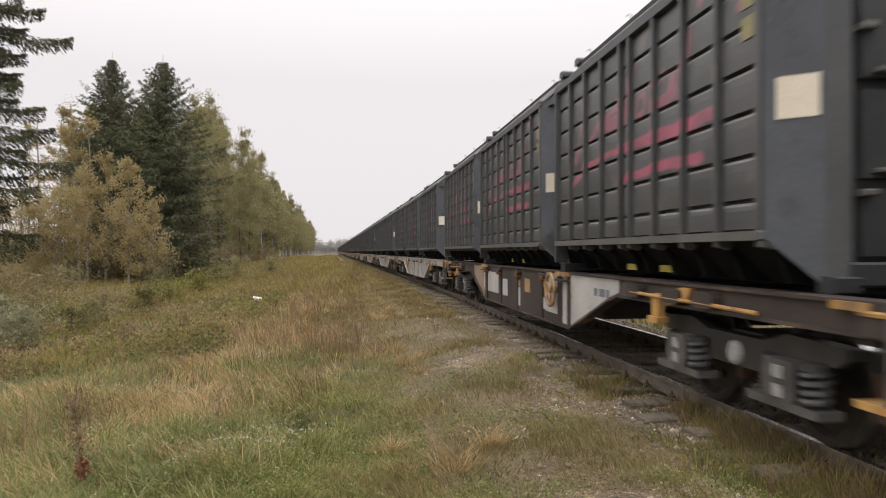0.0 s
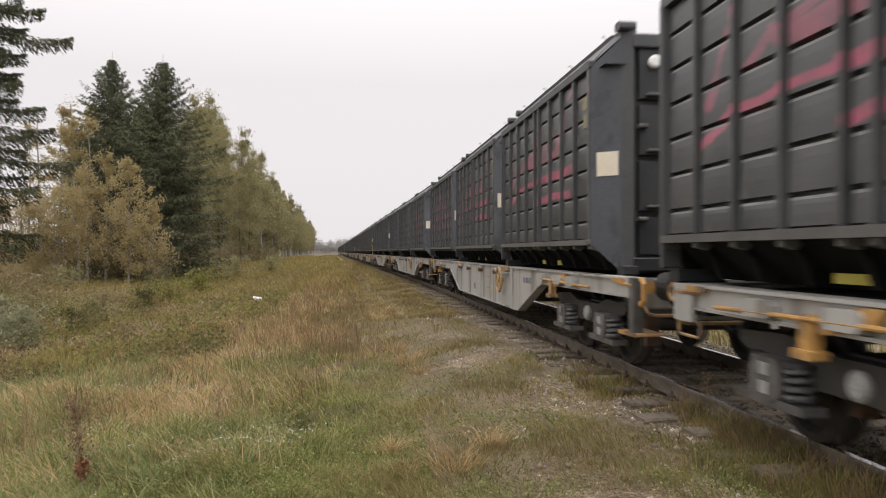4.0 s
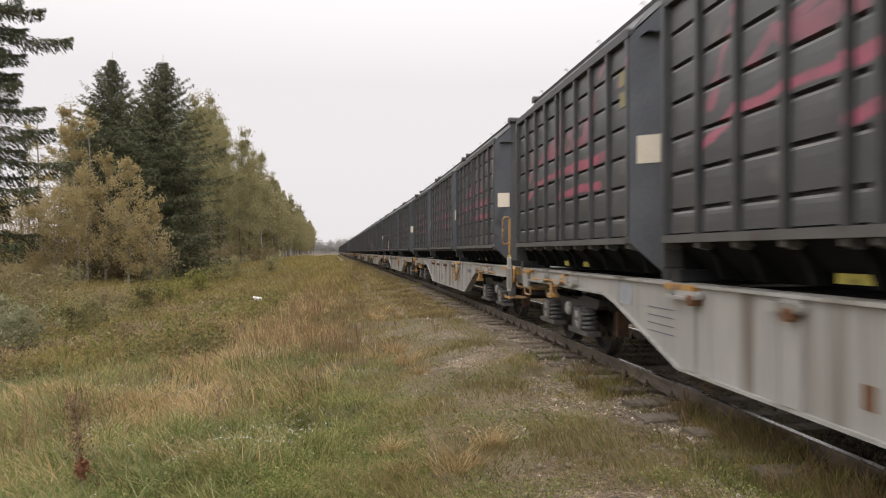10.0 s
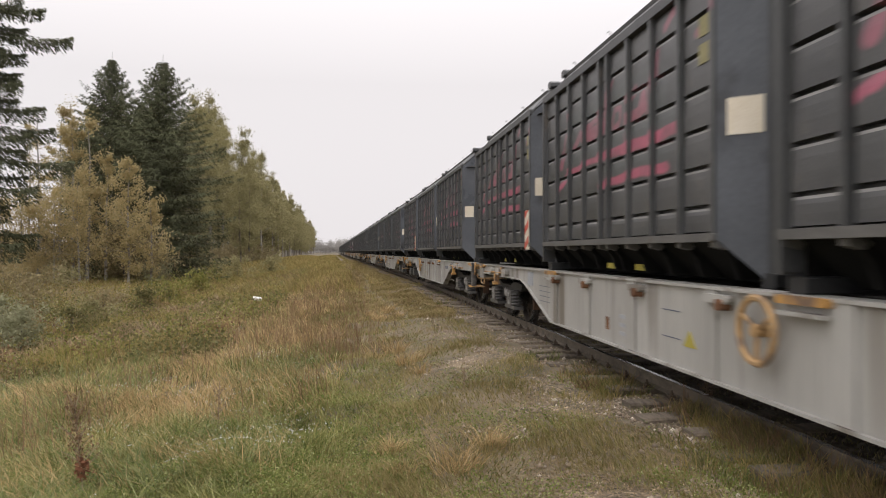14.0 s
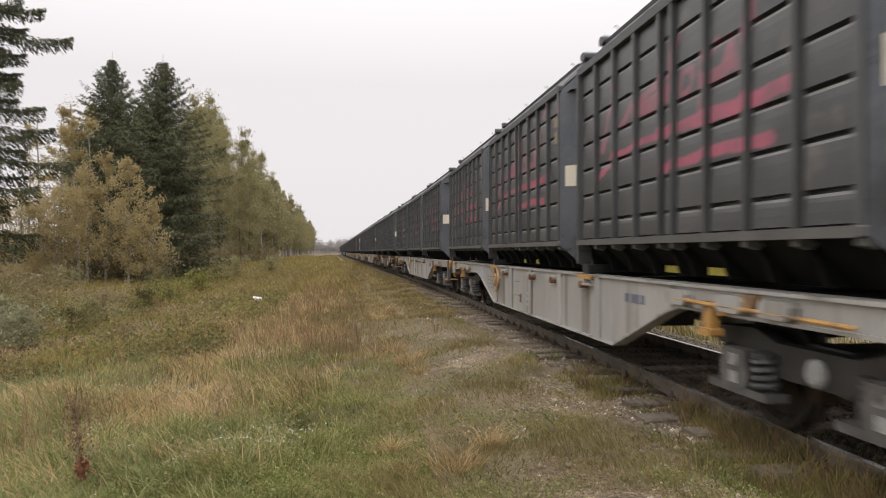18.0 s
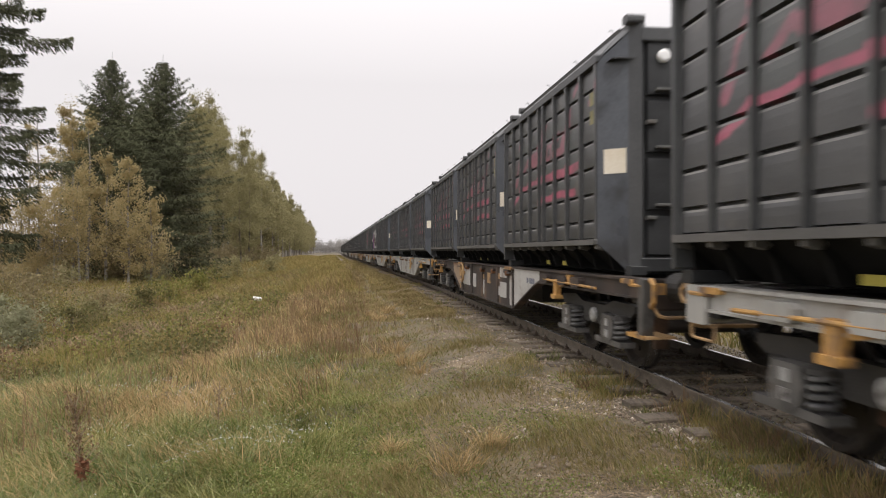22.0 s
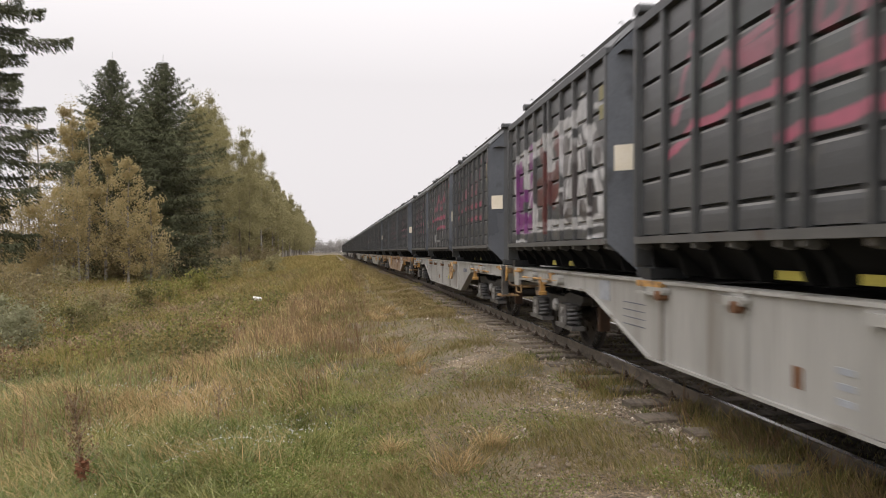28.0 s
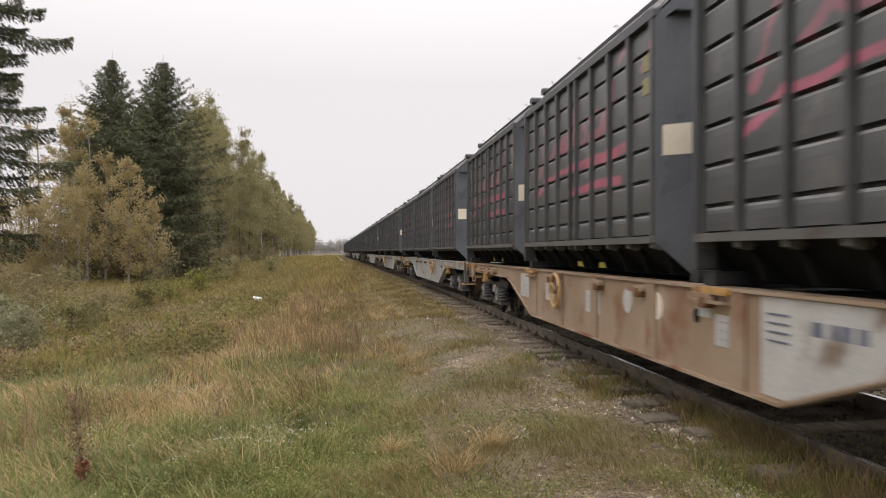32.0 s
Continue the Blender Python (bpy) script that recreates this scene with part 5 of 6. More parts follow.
def build_box(wall=None, far=False, marked=True, label="dark grey ribbed steel bulk container with pink spray marks"):
    """An open-topped bulk container with cut-off front corners; its front (the leading end) is at -y. far: for the wagons that stay in the distance."""
    box = new("bulk_container")
    tagged(box, label, "container", "containers of the train")
    f0, r0, h = -BOX_LEN / 2, BOX_LEN / 2, BOX_HALF
    face = f0 + 0.46                     # the front wall stands back from the corner feet
    for side in (-1, 1):
        near = side < 0 and not far
        part("side_wall", wall_mesh(side, wall or M_MARKED if side < 0 else M_DARK), None, box, "dark wall of pressed plates with spray marks" if side < 0 else "")
        ribs = Build()
        for i, c in enumerate(COLS):
            w = 0.040 if 0 < i < len(COLS) - 1 else 0.055
            if near:
                ribs = Build()
            xo, xi, y = side * (h + 0.008), side * (h - 0.11), f0 + c
            v = [(xi, y - w, 0.40), (xo, y - w * 0.6, 0.40), (xo, y + w * 0.6, 0.40), (xi, y + w, 0.40), (xi, y - w, 2.44), (xo, y - w * 0.6, 2.44), (xo, y + w * 0.6, 2.44), (xi, y + w, 2.44)]
            ribs.add(v, [(0, 1, 2, 3), (4, 7, 6, 5), (0, 4, 5, 1), (2, 6, 7, 3), (3, 7, 4, 0)])
            ribs.add(v, [(1, 5, 6, 2)], 1)
            if near:
                part("rib", ribs, [wall or M_RIB, wall or M_MARKED], box)
        if not near:
            part("rib_set", ribs, [M_RIB, M_MARKED if side < 0 else M_RIB], box)
        # smooth panel across the cut-off corner, running down to the foot
        xa, ya, xb, yb = side * (h - 0.01), f0 + 0.80, side * (h - 0.29), f0 + 0.555
        part("end_panel", slab(((xa, ya), (xb, yb)), ((0.36, 2.44), (0.04, 2.72)), 0.05), M_PANEL, box, "smooth blue-grey slanting corner panel")
        xc, yc = side * (h - 0.41), face
        part("corner_post", slab(((xb, yb), (xc, yc)), ((0.10, 2.82), (0.10, 2.82)), 0.12), M_RIB, box)
        part("corner_post", Build().box(*span(side * (h + 0.02), side * (h - 0.15)), r0 - 0.07, r0, 0.12, 2.47, chamfer=0.015), M_RIB, box)
        fittings = Build()
        for y0, y1 in ((face - 0.03, face + 0.15), (r0 - 0.20, r0)):
            front = y0 < 0
            foot = (span(side * (h - (0.27 if front else 0.07)), side * (h - 0.45)), y0, y1, 0.0, 0.11)
            lug = (span(side * (h - 0.24), side * (h - 0.44)), *((face - 0.01, face + 0.16) if front else (r0 - 0.24, r0 - 0.08)), 2.80, 2.90)
            if near:
                part("corner_casting", Build().box(*foot[0], *foot[1:], chamfer=0.012), M_END, box)
                part("stacking_lug", Build().box(*lug[0], *lug[1:], chamfer=0.025), M_RIB, box)
            else:
                fittings.box(*foot[0], *foot[1:]).box(*lug[0], *lug[1:])
        if not near:
            part("corner_fittings", fittings, M_PANEL, box)
        b = Build().box(*span(side * (h + 0.012), side * (h - 0.15)), f0 + 0.78, r0, 2.435, 2.525, chamfer=0.012)
        for i in range(7):
            y = f0 + 0.95 + i * 0.72
            b.box(*span(side * (h - 0.015), side * (h - 0.09)), y, y + 0.10, 2.523, 2.557)
        part("top_rail", b, M_RIB, box)
        b = Build().prism_y([(side * (h - 0.04), 2.515), (side * (h - 0.28), 2.79), (side * (h - 0.27), 2.835), (side * (h - 0.38), 2.835), (side * (h - 0.36), 2.70), (side * (h - 0.12), 2.47)], f0 + 0.80, r0 - 0.10)
        b.add([(side * (h - 0.04), f0 + 0.80, 2.50), (side * (h - 0.30), face + 0.12, 2.74), (side * (h - 0.36), face + 0.12, 2.82), (side * (h - 0.30), f0 + 0.80, 2.82)], [(0, 1, 2, 3)])
        b.box(*span(side * (h - 0.30), side * (h - 0.38)), face + 0.10, f0 + 0.80, 2.72, 2.83)
        part("roof_slope", b, M_RIB, box, "sloping dark sheet above the top rail")
        if near:
            for i in range(4):
                y = f0 + 1.15 + i * 1.45
                part("sheet_hook", Build().sweep([(-h + 0.32, y, 2.80), (-h + 0.32, y + 0.01, 2.90), (-h + 0.30, y + 0.03, 2.93), (-h + 0.28, y + 0.03, 2.91)], 0.006, 5), M_RIB, box, "thin steel sheet hook")
        b = Build().box(*span(side * (h + 0.030), side * (h - 0.10)), f0 + 0.80, r0 - 0.02, 0.345, 0.411, chamfer=0.010)
        part("bottom_rim", b, M_RIM, box, "lighter grey steel rim")
        gussets = Build()
        for c in COLS:
            y = f0 + c - 0.045
            if near:
                gussets = Build()
            gussets.prism_y([(side * (h + 0.0), 0.342), (side * (h - 0.005), 0.302), (side * (h - 0.10), 0.28), (side * (h - 0.16), 0.342)], y, y + 0.085)
            # lower half in the near-black that carries the shade under the rim
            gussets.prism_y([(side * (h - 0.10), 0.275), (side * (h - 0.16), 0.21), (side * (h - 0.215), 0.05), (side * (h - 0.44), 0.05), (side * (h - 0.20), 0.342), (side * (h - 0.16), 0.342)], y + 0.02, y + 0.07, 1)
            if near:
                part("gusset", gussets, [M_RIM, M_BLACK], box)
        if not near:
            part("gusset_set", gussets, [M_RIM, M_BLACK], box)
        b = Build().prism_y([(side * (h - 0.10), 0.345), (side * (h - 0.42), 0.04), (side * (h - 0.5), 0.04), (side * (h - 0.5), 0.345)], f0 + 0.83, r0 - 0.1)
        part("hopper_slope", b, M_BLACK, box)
        if side < 0:
            for y in (-0.34, 0.55) if marked else ():
                b = Build().prism([(y, 0.07), (y + 0.42, 0.07), (y + 0.42, 0.135), (y + 0.09, 0.135)], -h + 0.255, -h + 0.27)
                part("pocket_mark", b, M_MARK, box, "yellow lifting mark")
            ux, uy = xb - xa, yb - ya
            at = [(xa + ux * q - 0.006, ya + uy * q - 0.006) for q in (0.22, 0.93)]
            part("label_plate", slab(at, ((1.15, 1.43), (1.15, 1.43)), 0.006), M_LABEL, box, "cream square label")
            if not far:
                for z in (1.99, 1.77):
                    part("sticker", Build().box(-h + 0.026, -h + 0.036, f0 + 0.95, f0 + 1.12, z, z + 0.16), M_STICKER, box, "dull yellow sticker")
    # ends
    for y, out in ((face, -1), (r0, 1)):
        e = h - 0.43 if out < 0 else h - 0.15
        us, vs, depth = plates([-e, -0.30, 0.30, e], [0.20, 0.70, 1.34, 1.98, 2.62], 0.04, 0.035)
        yi = y - out * 0.06
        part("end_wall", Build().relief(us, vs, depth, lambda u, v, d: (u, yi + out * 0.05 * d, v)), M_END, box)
        if out > 0:
            continue
        for z in (0.80, 1.44, 2.08):
            part("end_ledge", Build().box(-h + 0.56, h - 0.56, y - 0.05, yi, z - 0.03, z, chamfer=0.006), M_RIM, box)
        part("end_rail", Build().box(-h + 0.40, h - 0.40, *span(y - 0.02, yi), 2.60, 2.76, chamfer=0.015), M_RIB, box)
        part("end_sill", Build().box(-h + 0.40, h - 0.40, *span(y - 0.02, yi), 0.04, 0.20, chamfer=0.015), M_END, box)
        if not far:
            for z in (0.62, 1.68):
                part("door_catch", Build().box(-h + 0.46, -h + 0.56, y - 0.045, yi, z, z + 0.045, chamfer=0.01), M_RIM, box, "small grey steel catch")
    if not far:
        b = Build().lathe([(face - 0.05, 0.0), (face - 0.05, 0.05), (face - 0.03, 0.075), (face + 0.0, 0.075)], "y", (-0.60, 0, 2.44), 16)
        part("round_cap", b, M_WHITE, box, "white round cap")
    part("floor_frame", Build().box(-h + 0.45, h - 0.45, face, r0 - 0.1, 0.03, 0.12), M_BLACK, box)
    nx, ny = 8, 22
    rnd = random.Random(5)
    y0, ln = face + 0.05, r0 - face - 0.12
    v = [(-h + 0.09 + (2 * h - 0.18) * i / nx, y0 + ln * j / ny,
          2.42 + (0.22 * math.sin(math.pi * i / nx) * (0.75 + 0.25 * math.sin(j * 0.9)) + rnd.uniform(-0.03, 0.03) if 0 < i < nx and 0 < j < ny else 0)) for j in range(ny + 1) for i in range(nx + 1)]
    f = [(j * (nx + 1) + i, j * (nx + 1) + i + 1, (j + 1) * (nx + 1) + i + 1, (j + 1) * (nx + 1) + i) for j in range(ny) for i in range(nx)]
    part("load", Build().add(v, f), M_COAL, box, "black loose coal")
    return box


WAGON_HALF = 9.27
BOGIE_Y = (-7.22, 7.12)
WHEEL_R = 0.46


def bogie_parts(wagon, y0, far=False):
    """A two-axle bogie with coil-sprung axle boxes; the wheelsets turn."""
    b = Build()
    for side in (-1, 1):
        xa, xb = span(side * 0.93, side * 1.05)
        # side frame: a beam dipped in the middle with horns over the boxes
        prof = [(-1.36, 0.66), (-1.24, 0.60), (-0.58, 0.60), (-0.38, 0.44), (0.38, 0.44), (0.58, 0.60), (1.24, 0.60), (1.36, 0.66), (1.36, 0.73), (0.72, 0.76), (0.42, 0.68), (-0.42, 0.68), (-0.72, 0.76), (-1.36, 0.73)]
        b.prism([(y0 + q, z) for q, z in prof], xa, xb)
    b.box(-0.93, 0.93, y0 - 0.22, y0 + 0.22, 0.46, 0.70)
    b.box(-0.93, 0.93, y0 - 1.42, y0 - 1.34, 0.60, 0.72)
    b.box(-0.93, 0.93, y0 + 1.34, y0 + 1.42, 0.60, 0.72)
    bogie = part("bogie", b, M_BOGIE, wagon, "grimy dark steel bogie frame")
    for side in (-1, 1):
        for ax in (-0.80, 0.80):
            b = Build()
            b.prism([(y0 + ax + q, z) for q, z in ((-0.17, 0.34), (-0.19, 0.44), (-0.16, 0.60), (0.16, 0.60), (0.21, 0.44), (0.19, 0.34), (0.06, 0.29), (-0.06, 0.29))], *span(side * 0.98, side * 1.17))
            b.box(*span(side * 0.98, side * 1.16), y0 + ax - 0.42, y0 + ax + 0.42, 0.265, 0.325)
            near = side < 0 and not far
            if near:
                part("axle_box", b, M_BOX, bogie, "grey cast axle box")
                for z in (0.345, 0.475):
                    part("box_sticker", Build().box(-1.18, -1.17, y0 + ax - 0.055, y0 + ax + 0.055, z, z + 0.085), M_CAP, bogie, "pale sticker")
            for g in (-0.30, 0.30):
                if near:
                    b = Build()
                cx, cy = side * (1.085 if g < 0 else 1.0), y0 + ax + (g if g < 0 else 0.26)
                pts = [(cx + 0.085 * math.cos(q), cy + 0.085 * math.sin(q), 0.335 + 0.235 * q / (8 * math.pi)) for q in (i * math.pi / 5 for i in range(41))]
                b.sweep(pts, 0.020, 5)
                if not near:
                    continue
                part("coil_spring", b, M_SPRING, bogie)
                b = Build().lathe([(0.565, 0.0), (0.565, 0.11), (0.60, 0.105), (0.615, 0.05), (0.615, 0.0)], "z", (cx, cy, 0), 12)
                part("spring_cap", b, M_BOGIE, bogie)
            if not near:
                part("axle_box", b, M_BOX, bogie, "grey cast axle box")
        if side < 0 and not far:
            b = Build().lathe([(side * 1.03, 0.10), (side * 1.08, 0.092), (side * 1.10, 0.065), (side * 1.10, 0.0)], "x", (0, y0 - 0.05, 0.54), 16)
            part("damper_cap", b, M_CAP, bogie, "pale round cap")
            for ax in (-1.38, -0.30, 0.30, 1.38):
                b = Build().prism([(y0 + ax - 0.04, 0.28), (y0 + ax + 0.04, 0.28), (y0 + ax + 0.06, 0.62), (y0 + ax - 0.06, 0.62)], side * 0.84, side * 0.70)
                part("brake_block", b, M_BRAKE, bogie, "rusty brake block and hanger")
    for ax in (-0.80, 0.80):
        b = Build()
        b.lathe([(-1.0, 0.0), (-1.0, 0.065), (-0.72, 0.075), (-0.5, 0.08), (0.5, 0.08), (0.72, 0.075), (1.0, 0.065), (1.0, 0.0)], "x", n=12)
        for side in (-1, 1):
            b.lathe([(side * 0.82, 0.10), (side * 0.79, 0.12), (side * 0.765, 0.36), (side * 0.82, 0.40), (side * 0.82, 0.455)], "x", n=28)
            b.lathe([(side * 0.82, 0.455), (side * 0.72, 0.46)], "x", n=28, slot=1)
            b.lathe([(side * 0.72, 0.46), (side * 0.705, 0.487), (side * 0.685, 0.485), (side * 0.685, 0.40), (side * 0.73, 0.36), (side * 0.74, 0.10)], "x", n=28)
            for k in range(6):
                q = k * math.pi / 3
                b.tube((side * 0.77, 0.24 * math.cos(q), 0.24 * math.sin(q)), (side * 0.80, 0.24 * math.cos(q), 0.24 * math.sin(q)), 0.035, 6)
        ws = part("wheelset", b, [M_WHEEL, M_TREAD], bogie)
        ws.matrix_basis = pose(0, y0 + ax, WHEEL_R)
    return bogie


WAGON_LABELS = {"grey": "light grey flat container wagon with orange handles and levers", "arched": "light grey flat container wagon with arched sills over bogies",
                "rusty": "dark rust-brown flat container wagon with white repainted patches", "tan": "tan rust-stained flat container wagon with a white lettered patch"}


def build_wagon(kind="grey", wheel_y=-2.70, far=False, hooked=False):
    """A flat container wagon with a fish-bellied side sill; its leading end is at -y, its origin on the rail heads."""
    paint = {"rusty": M_RUSTY, "tan": M_TAN}.get(kind, M_GREY)
    wagon = new("container_wagon")
    tagged(wagon, WAGON_LABELS[kind], "rail wagon", "wagons of the train")
    W = WAGON_HALF
    flip = -1 if wheel_y > 0 else 1
    if kind == "arched":
        curve = [(-5.95 + 2.0 * i / 9, 0.87 - 0.55 * (i / 9) ** 1.9) for i in range(10)]
        prof = [(-W, 0.87)] + curve + [(-y, z) for y, z in curve[::-1]] + [(W, 0.87)]
    else:
        front = [(-5.05, 0.86), (-4.75, 0.79), (-3.26, 0.325)] if kind == "rusty" else [(-5.58, 0.86), (-5.28, 0.79), (-3.92, 0.325)]
        prof = [(-W, 0.87)] + front + [(3.12, 0.325), (4.75, 0.79), (5.10, 0.86), (W, 0.87)]
    for side in (-1, 1):
        xo = side * 1.19
        part("side_sill", Build().prism([(-W, 1.03)] + prof + [(W, 1.03)], *span(xo, xo - side * 0.014)), paint, wagon)
        part("top_flange", Build().box(*span(side * 1.225, side * 1.02), -W, W, 1.03, 1.055), paint, wagon)
        b = Build()
        v, n = [], len(prof)
        for y, z in prof:
            v += [(side * 1.08, y, z), (side * 1.222, y, z), (side * 1.222, y, z - 0.024), (side * 1.08, y, z - 0.024)]
        f = [(i * 4 + j, i * 4 + (j + 1) % 4, i * 4 + 4 + (j + 1) % 4, i * 4 + 4 + j) for i in range(n - 1) for j in range(4)]
        part("bottom_flange", b.add(v, f + [(0, 1, 2, 3), tuple(range(4 * n - 4, 4 * n))]), paint, wagon)
        if side > 0:
            continue
        for y in (-3.22 if kind == "rusty" else -3.36, -1.75, -0.05, 1.42, 2.90):
            w = 0.05 if y == -3.22 else 0.11
            part("stiffener", Build().box(*span(xo, xo - 0.025), y - w, y + w, 0.33, 1.03), paint, wagon)
        if far:
            continue
        for y in (-1.92 * flip, -0.2, 1.46 * flip, 2.85 * flip):
            b = Build().box(xo - 0.075, xo, y - 0.19, y + 0.19, 0.935, 1.0, chamfer=0.02)
            lock = part("lock_bracket", b, paint, wagon, "folding lock bracket")
            part("hinge", Build().box(xo - 0.10, xo, y - 0.15, y - 0.06, 0.885, 0.97, chamfer=0.02), M_RUST, lock, "rusty hinge")
        for y in (-3.02, 3.02):
            pad = part("spigot_pad", Build().box(xo - 0.07, xo, y - 0.27, y + 0.27, 0.995, 1.05, chamfer=0.012), M_YELLOW, wagon, "orange container spigot pad")
            part("pad_shelf", Build().box(xo - 0.09, xo, y - 0.24, y + 0.24, 0.925, 0.95), paint, pad)
        for y in (-8.85, 8.85):
            part("spigot_pad", Build().box(xo - 0.06, xo, y - 0.16, y + 0.16, 0.995, 1.045, chamfer=0.012), M_YELLOW, wagon, "orange container spigot pad")
        # lettering that cannot be read: plain bars
        xs = (xo - 0.004, xo)
        for i, w in enumerate((0.09, 0.12, 0.07, 0.11)):
            part("stencil_bar", Build().box(*xs, -4.75 + i * 0.135, -4.75 + i * 0.135 + w, 0.805, 0.895), M_TEXT, wagon)
        for j in range(4) if paint is M_GREY else ():
            part("stencil_bar", Build().box(*xs, 3.25, 3.85, 0.80 - j * 0.075, 0.808 - j * 0.075), M_TEXT, wagon)
        for j in range(3) if paint is M_GREY else ():
            part("stencil_bar", Build().box(*xs, 0.16, 0.32, 0.62 - j * 0.09, 0.66 - j * 0.09), M_PLAQUE, wagon)
        for j in range(2) if paint is M_GREY else ():
            part("stencil_bar", Build().box(*xs, *span(-1.18 * flip, -0.80 * flip), 0.80 - j * 0.24, 0.810 - j * 0.24), M_TEXT, wagon)
        if paint is M_GREY:
            part("notice_plate", Build().box(xo - 0.01, xo, 4.28, 4.62, 0.78, 1.0), M_PLAQUE, wagon, "blue-grey notice plate")
        if paint is M_GREY:
            part("warning_mark", Build().prism([(-1.48 * flip, 0.52), (-1.24 * flip, 0.52), (-1.36 * flip, 0.66)], xo - 0.005, xo), M_MARK, wagon, "small yellow warning mark")
        if paint is M_GREY:
            part("rust_patch", Build().box(xo - 0.006, xo, 0.66, 0.76, 0.46, 0.60), M_RUST, wagon, "rust-coloured mark")
        if kind == "rusty":
            for y0, y1, z0, z1 in ((1.52, 3.30, 0.50, 0.91), (0.78, 1.20, 0.50, 0.81), (-0.28, 0.11, 0.40, 0.71), (-2.00, -1.57, 0.47, 0.64), (-2.62, -2.02, 0.83, 1.02), (-2.62, -2.02, 0.45, 0.74)):
                part("repaint_patch", Build().box(xo - 0.006, xo, y0, y1, z0, z1), M_PATCH, wagon, "white repainted patch")
                for q in range(3):
                    if y1 - y0 < 0.5:
                        part("stencil_bar", Build().box(xo - 0.009, xo - 0.006, y0 + 0.06, y1 - 0.06 - 0.05 * q, z1 - 0.07 - 0.05 * q, z1 - 0.055 - 0.05 * q), M_PLAQUE, wagon)
            part("repaint_patch", Build().prism([(-2.90, 0.35), (-3.26, 0.35), (-4.75, 0.815), (-5.06, 0.885), (-5.06, 1.02), (-2.90, 1.02)], xo - 0.003, xo), M_PATCH, wagon, "white repainted patch")
            part("bare_patch", Build().prism([(3.36, 0.42), (4.55, 0.78), (4.62, 1.02), (3.36, 1.02)], xo - 0.004, xo), M_TAN, wagon, "tan patch of old paint")
            for y0, y1, z0, z1 in ((-1.00, -0.64, 0.66, 0.88), (2.92, 3.32, 0.36, 0.48), (-0.27, -0.03, 0.73, 0.83), (-1.99, -1.80, 0.79, 0.90)):
                part("bare_patch", Build().box(xo - 0.006, xo, y0, y1, z0, z1), M_TANWHEEL, wagon, "faded orange paint patch")
        if kind == "tan":
            part("repaint_patch", Build().prism([(-3.66, 0.35), (-3.95, 0.35), (-4.85, 0.645), (-5.02, 0.90), (-4.86, 1.02), (-3.66, 1.02)], xo - 0.003, xo), M_PATCH, wagon, "white repainted patch")
            for y0, y1, z0, z1 in ((-0.22, 0.30, 0.60, 0.86), (-3.27, -3.00, 0.60, 0.84), (-2.92, -2.72, 0.80, 0.88), (1.75, 2.25, 0.62, 0.95), (3.35, 3.95, 0.58, 0.96)):
                part("repaint_patch", Build().box(xo - 0.006, xo, y0, y1, z0, z1), M_PATCH, wagon, "white repainted patch")
                for q in range(3):
                    part("stencil_bar", Build().box(xo - 0.009, xo - 0.006, y0 + 0.05, y1 - 0.05, z0 + 0.05 + 0.065 * q, z0 + 0.064 + 0.065 * q), M_PLAQUE, wagon)
            for y, m in ((-1.11, M_PATCH), (-1.86, M_LABEL)):
                part("round_mark", Build().lathe([(xo - 0.006, 0.0), (xo - 0.006, 0.13), (xo, 0.13)], "x", (0, y, 0.82), 20), m, wagon, "round pale mark")
            for q in range(4):
                part("stencil_bar", Build().box(xo - 0.009, xo - 0.003, -4.0, -3.74, 0.90 - q * 0.06, 0.915 - q * 0.06), M_TEXT, wagon)
            part("dark_hole", Build().lathe([(xo - 0.004, 0.0), (xo - 0.004, 0.06), (xo, 0.06)], "x", (0, -2.68, 0.80), 12), M_BLACK, wagon, "dark round hole")
        # brake levers beside the bogies
        xr = xo - 0.07
        for y0, ya, yb in ((-6.15, -5.6, -7.9), (7.32, 6.25, 8.45)):
            b = Build().sweep([(xr, ya, 0.925), (xr, y0, 0.915), (xr, (y0 + yb) / 2, 0.91), (xr, yb, 0.90)], 0.017, 8)
            lever = part("brake_lever", b, M_YELLOW, wagon, "orange brake change-over lever")
            b = Build().box(xr, xo, y0 - 0.10, y0 + 0.05, 0.70, 0.94, chamfer=0.01)
            b.box(xr - 0.03, xo + 0.02, y0 - 0.13, y0 + 0.08, 0.67, 0.73, chamfer=0.01)
            if kind == "arched":
                b.box(xr, xo, y0 - 0.45, y0 - 0.11, 0.72, 0.93, chamfer=0.01)
            part("lever_block", b, M_YELLOW, lever)
            b = Build().prism([(y0 - 0.15, 0.83), (y0 - 0.15, 0.95), (y0 - 0.55, 1.02), (y0 - 0.70, 1.02), (y0 - 0.62, 0.90)], xr + 0.02, xo)
            part("lever_plate", b, M_YELLOW, lever)
            for q in (-0.95, -0.35, 0.55):
                part("valve_cover", Build().box(xo - 0.085, xo, y0 + q - 0.2, y0 + q + 0.16, 0.875, 1.0, chamfer=0.035), paint, wagon)
    if not far:
        b = Build()
        n = 28
        ring = [(-1.275, wheel_y + 0.225 * math.cos(2 * math.pi * i / n), 0.79 + 0.225 * math.sin(2 * math.pi * i / n)) for i in range(n)]
        b.sweep(ring, 0.026, 6, closed=True)
        for q in (0.5, 2.6, 4.7):
            b.tube((-1.265, wheel_y, 0.79), (-1.275, wheel_y + 0.22 * math.cos(q), 0.79 + 0.22 * math.sin(q)), 0.016, 6)
        hw = part("handwheel", b, M_TANWHEEL, wagon, "orange brake handwheel")
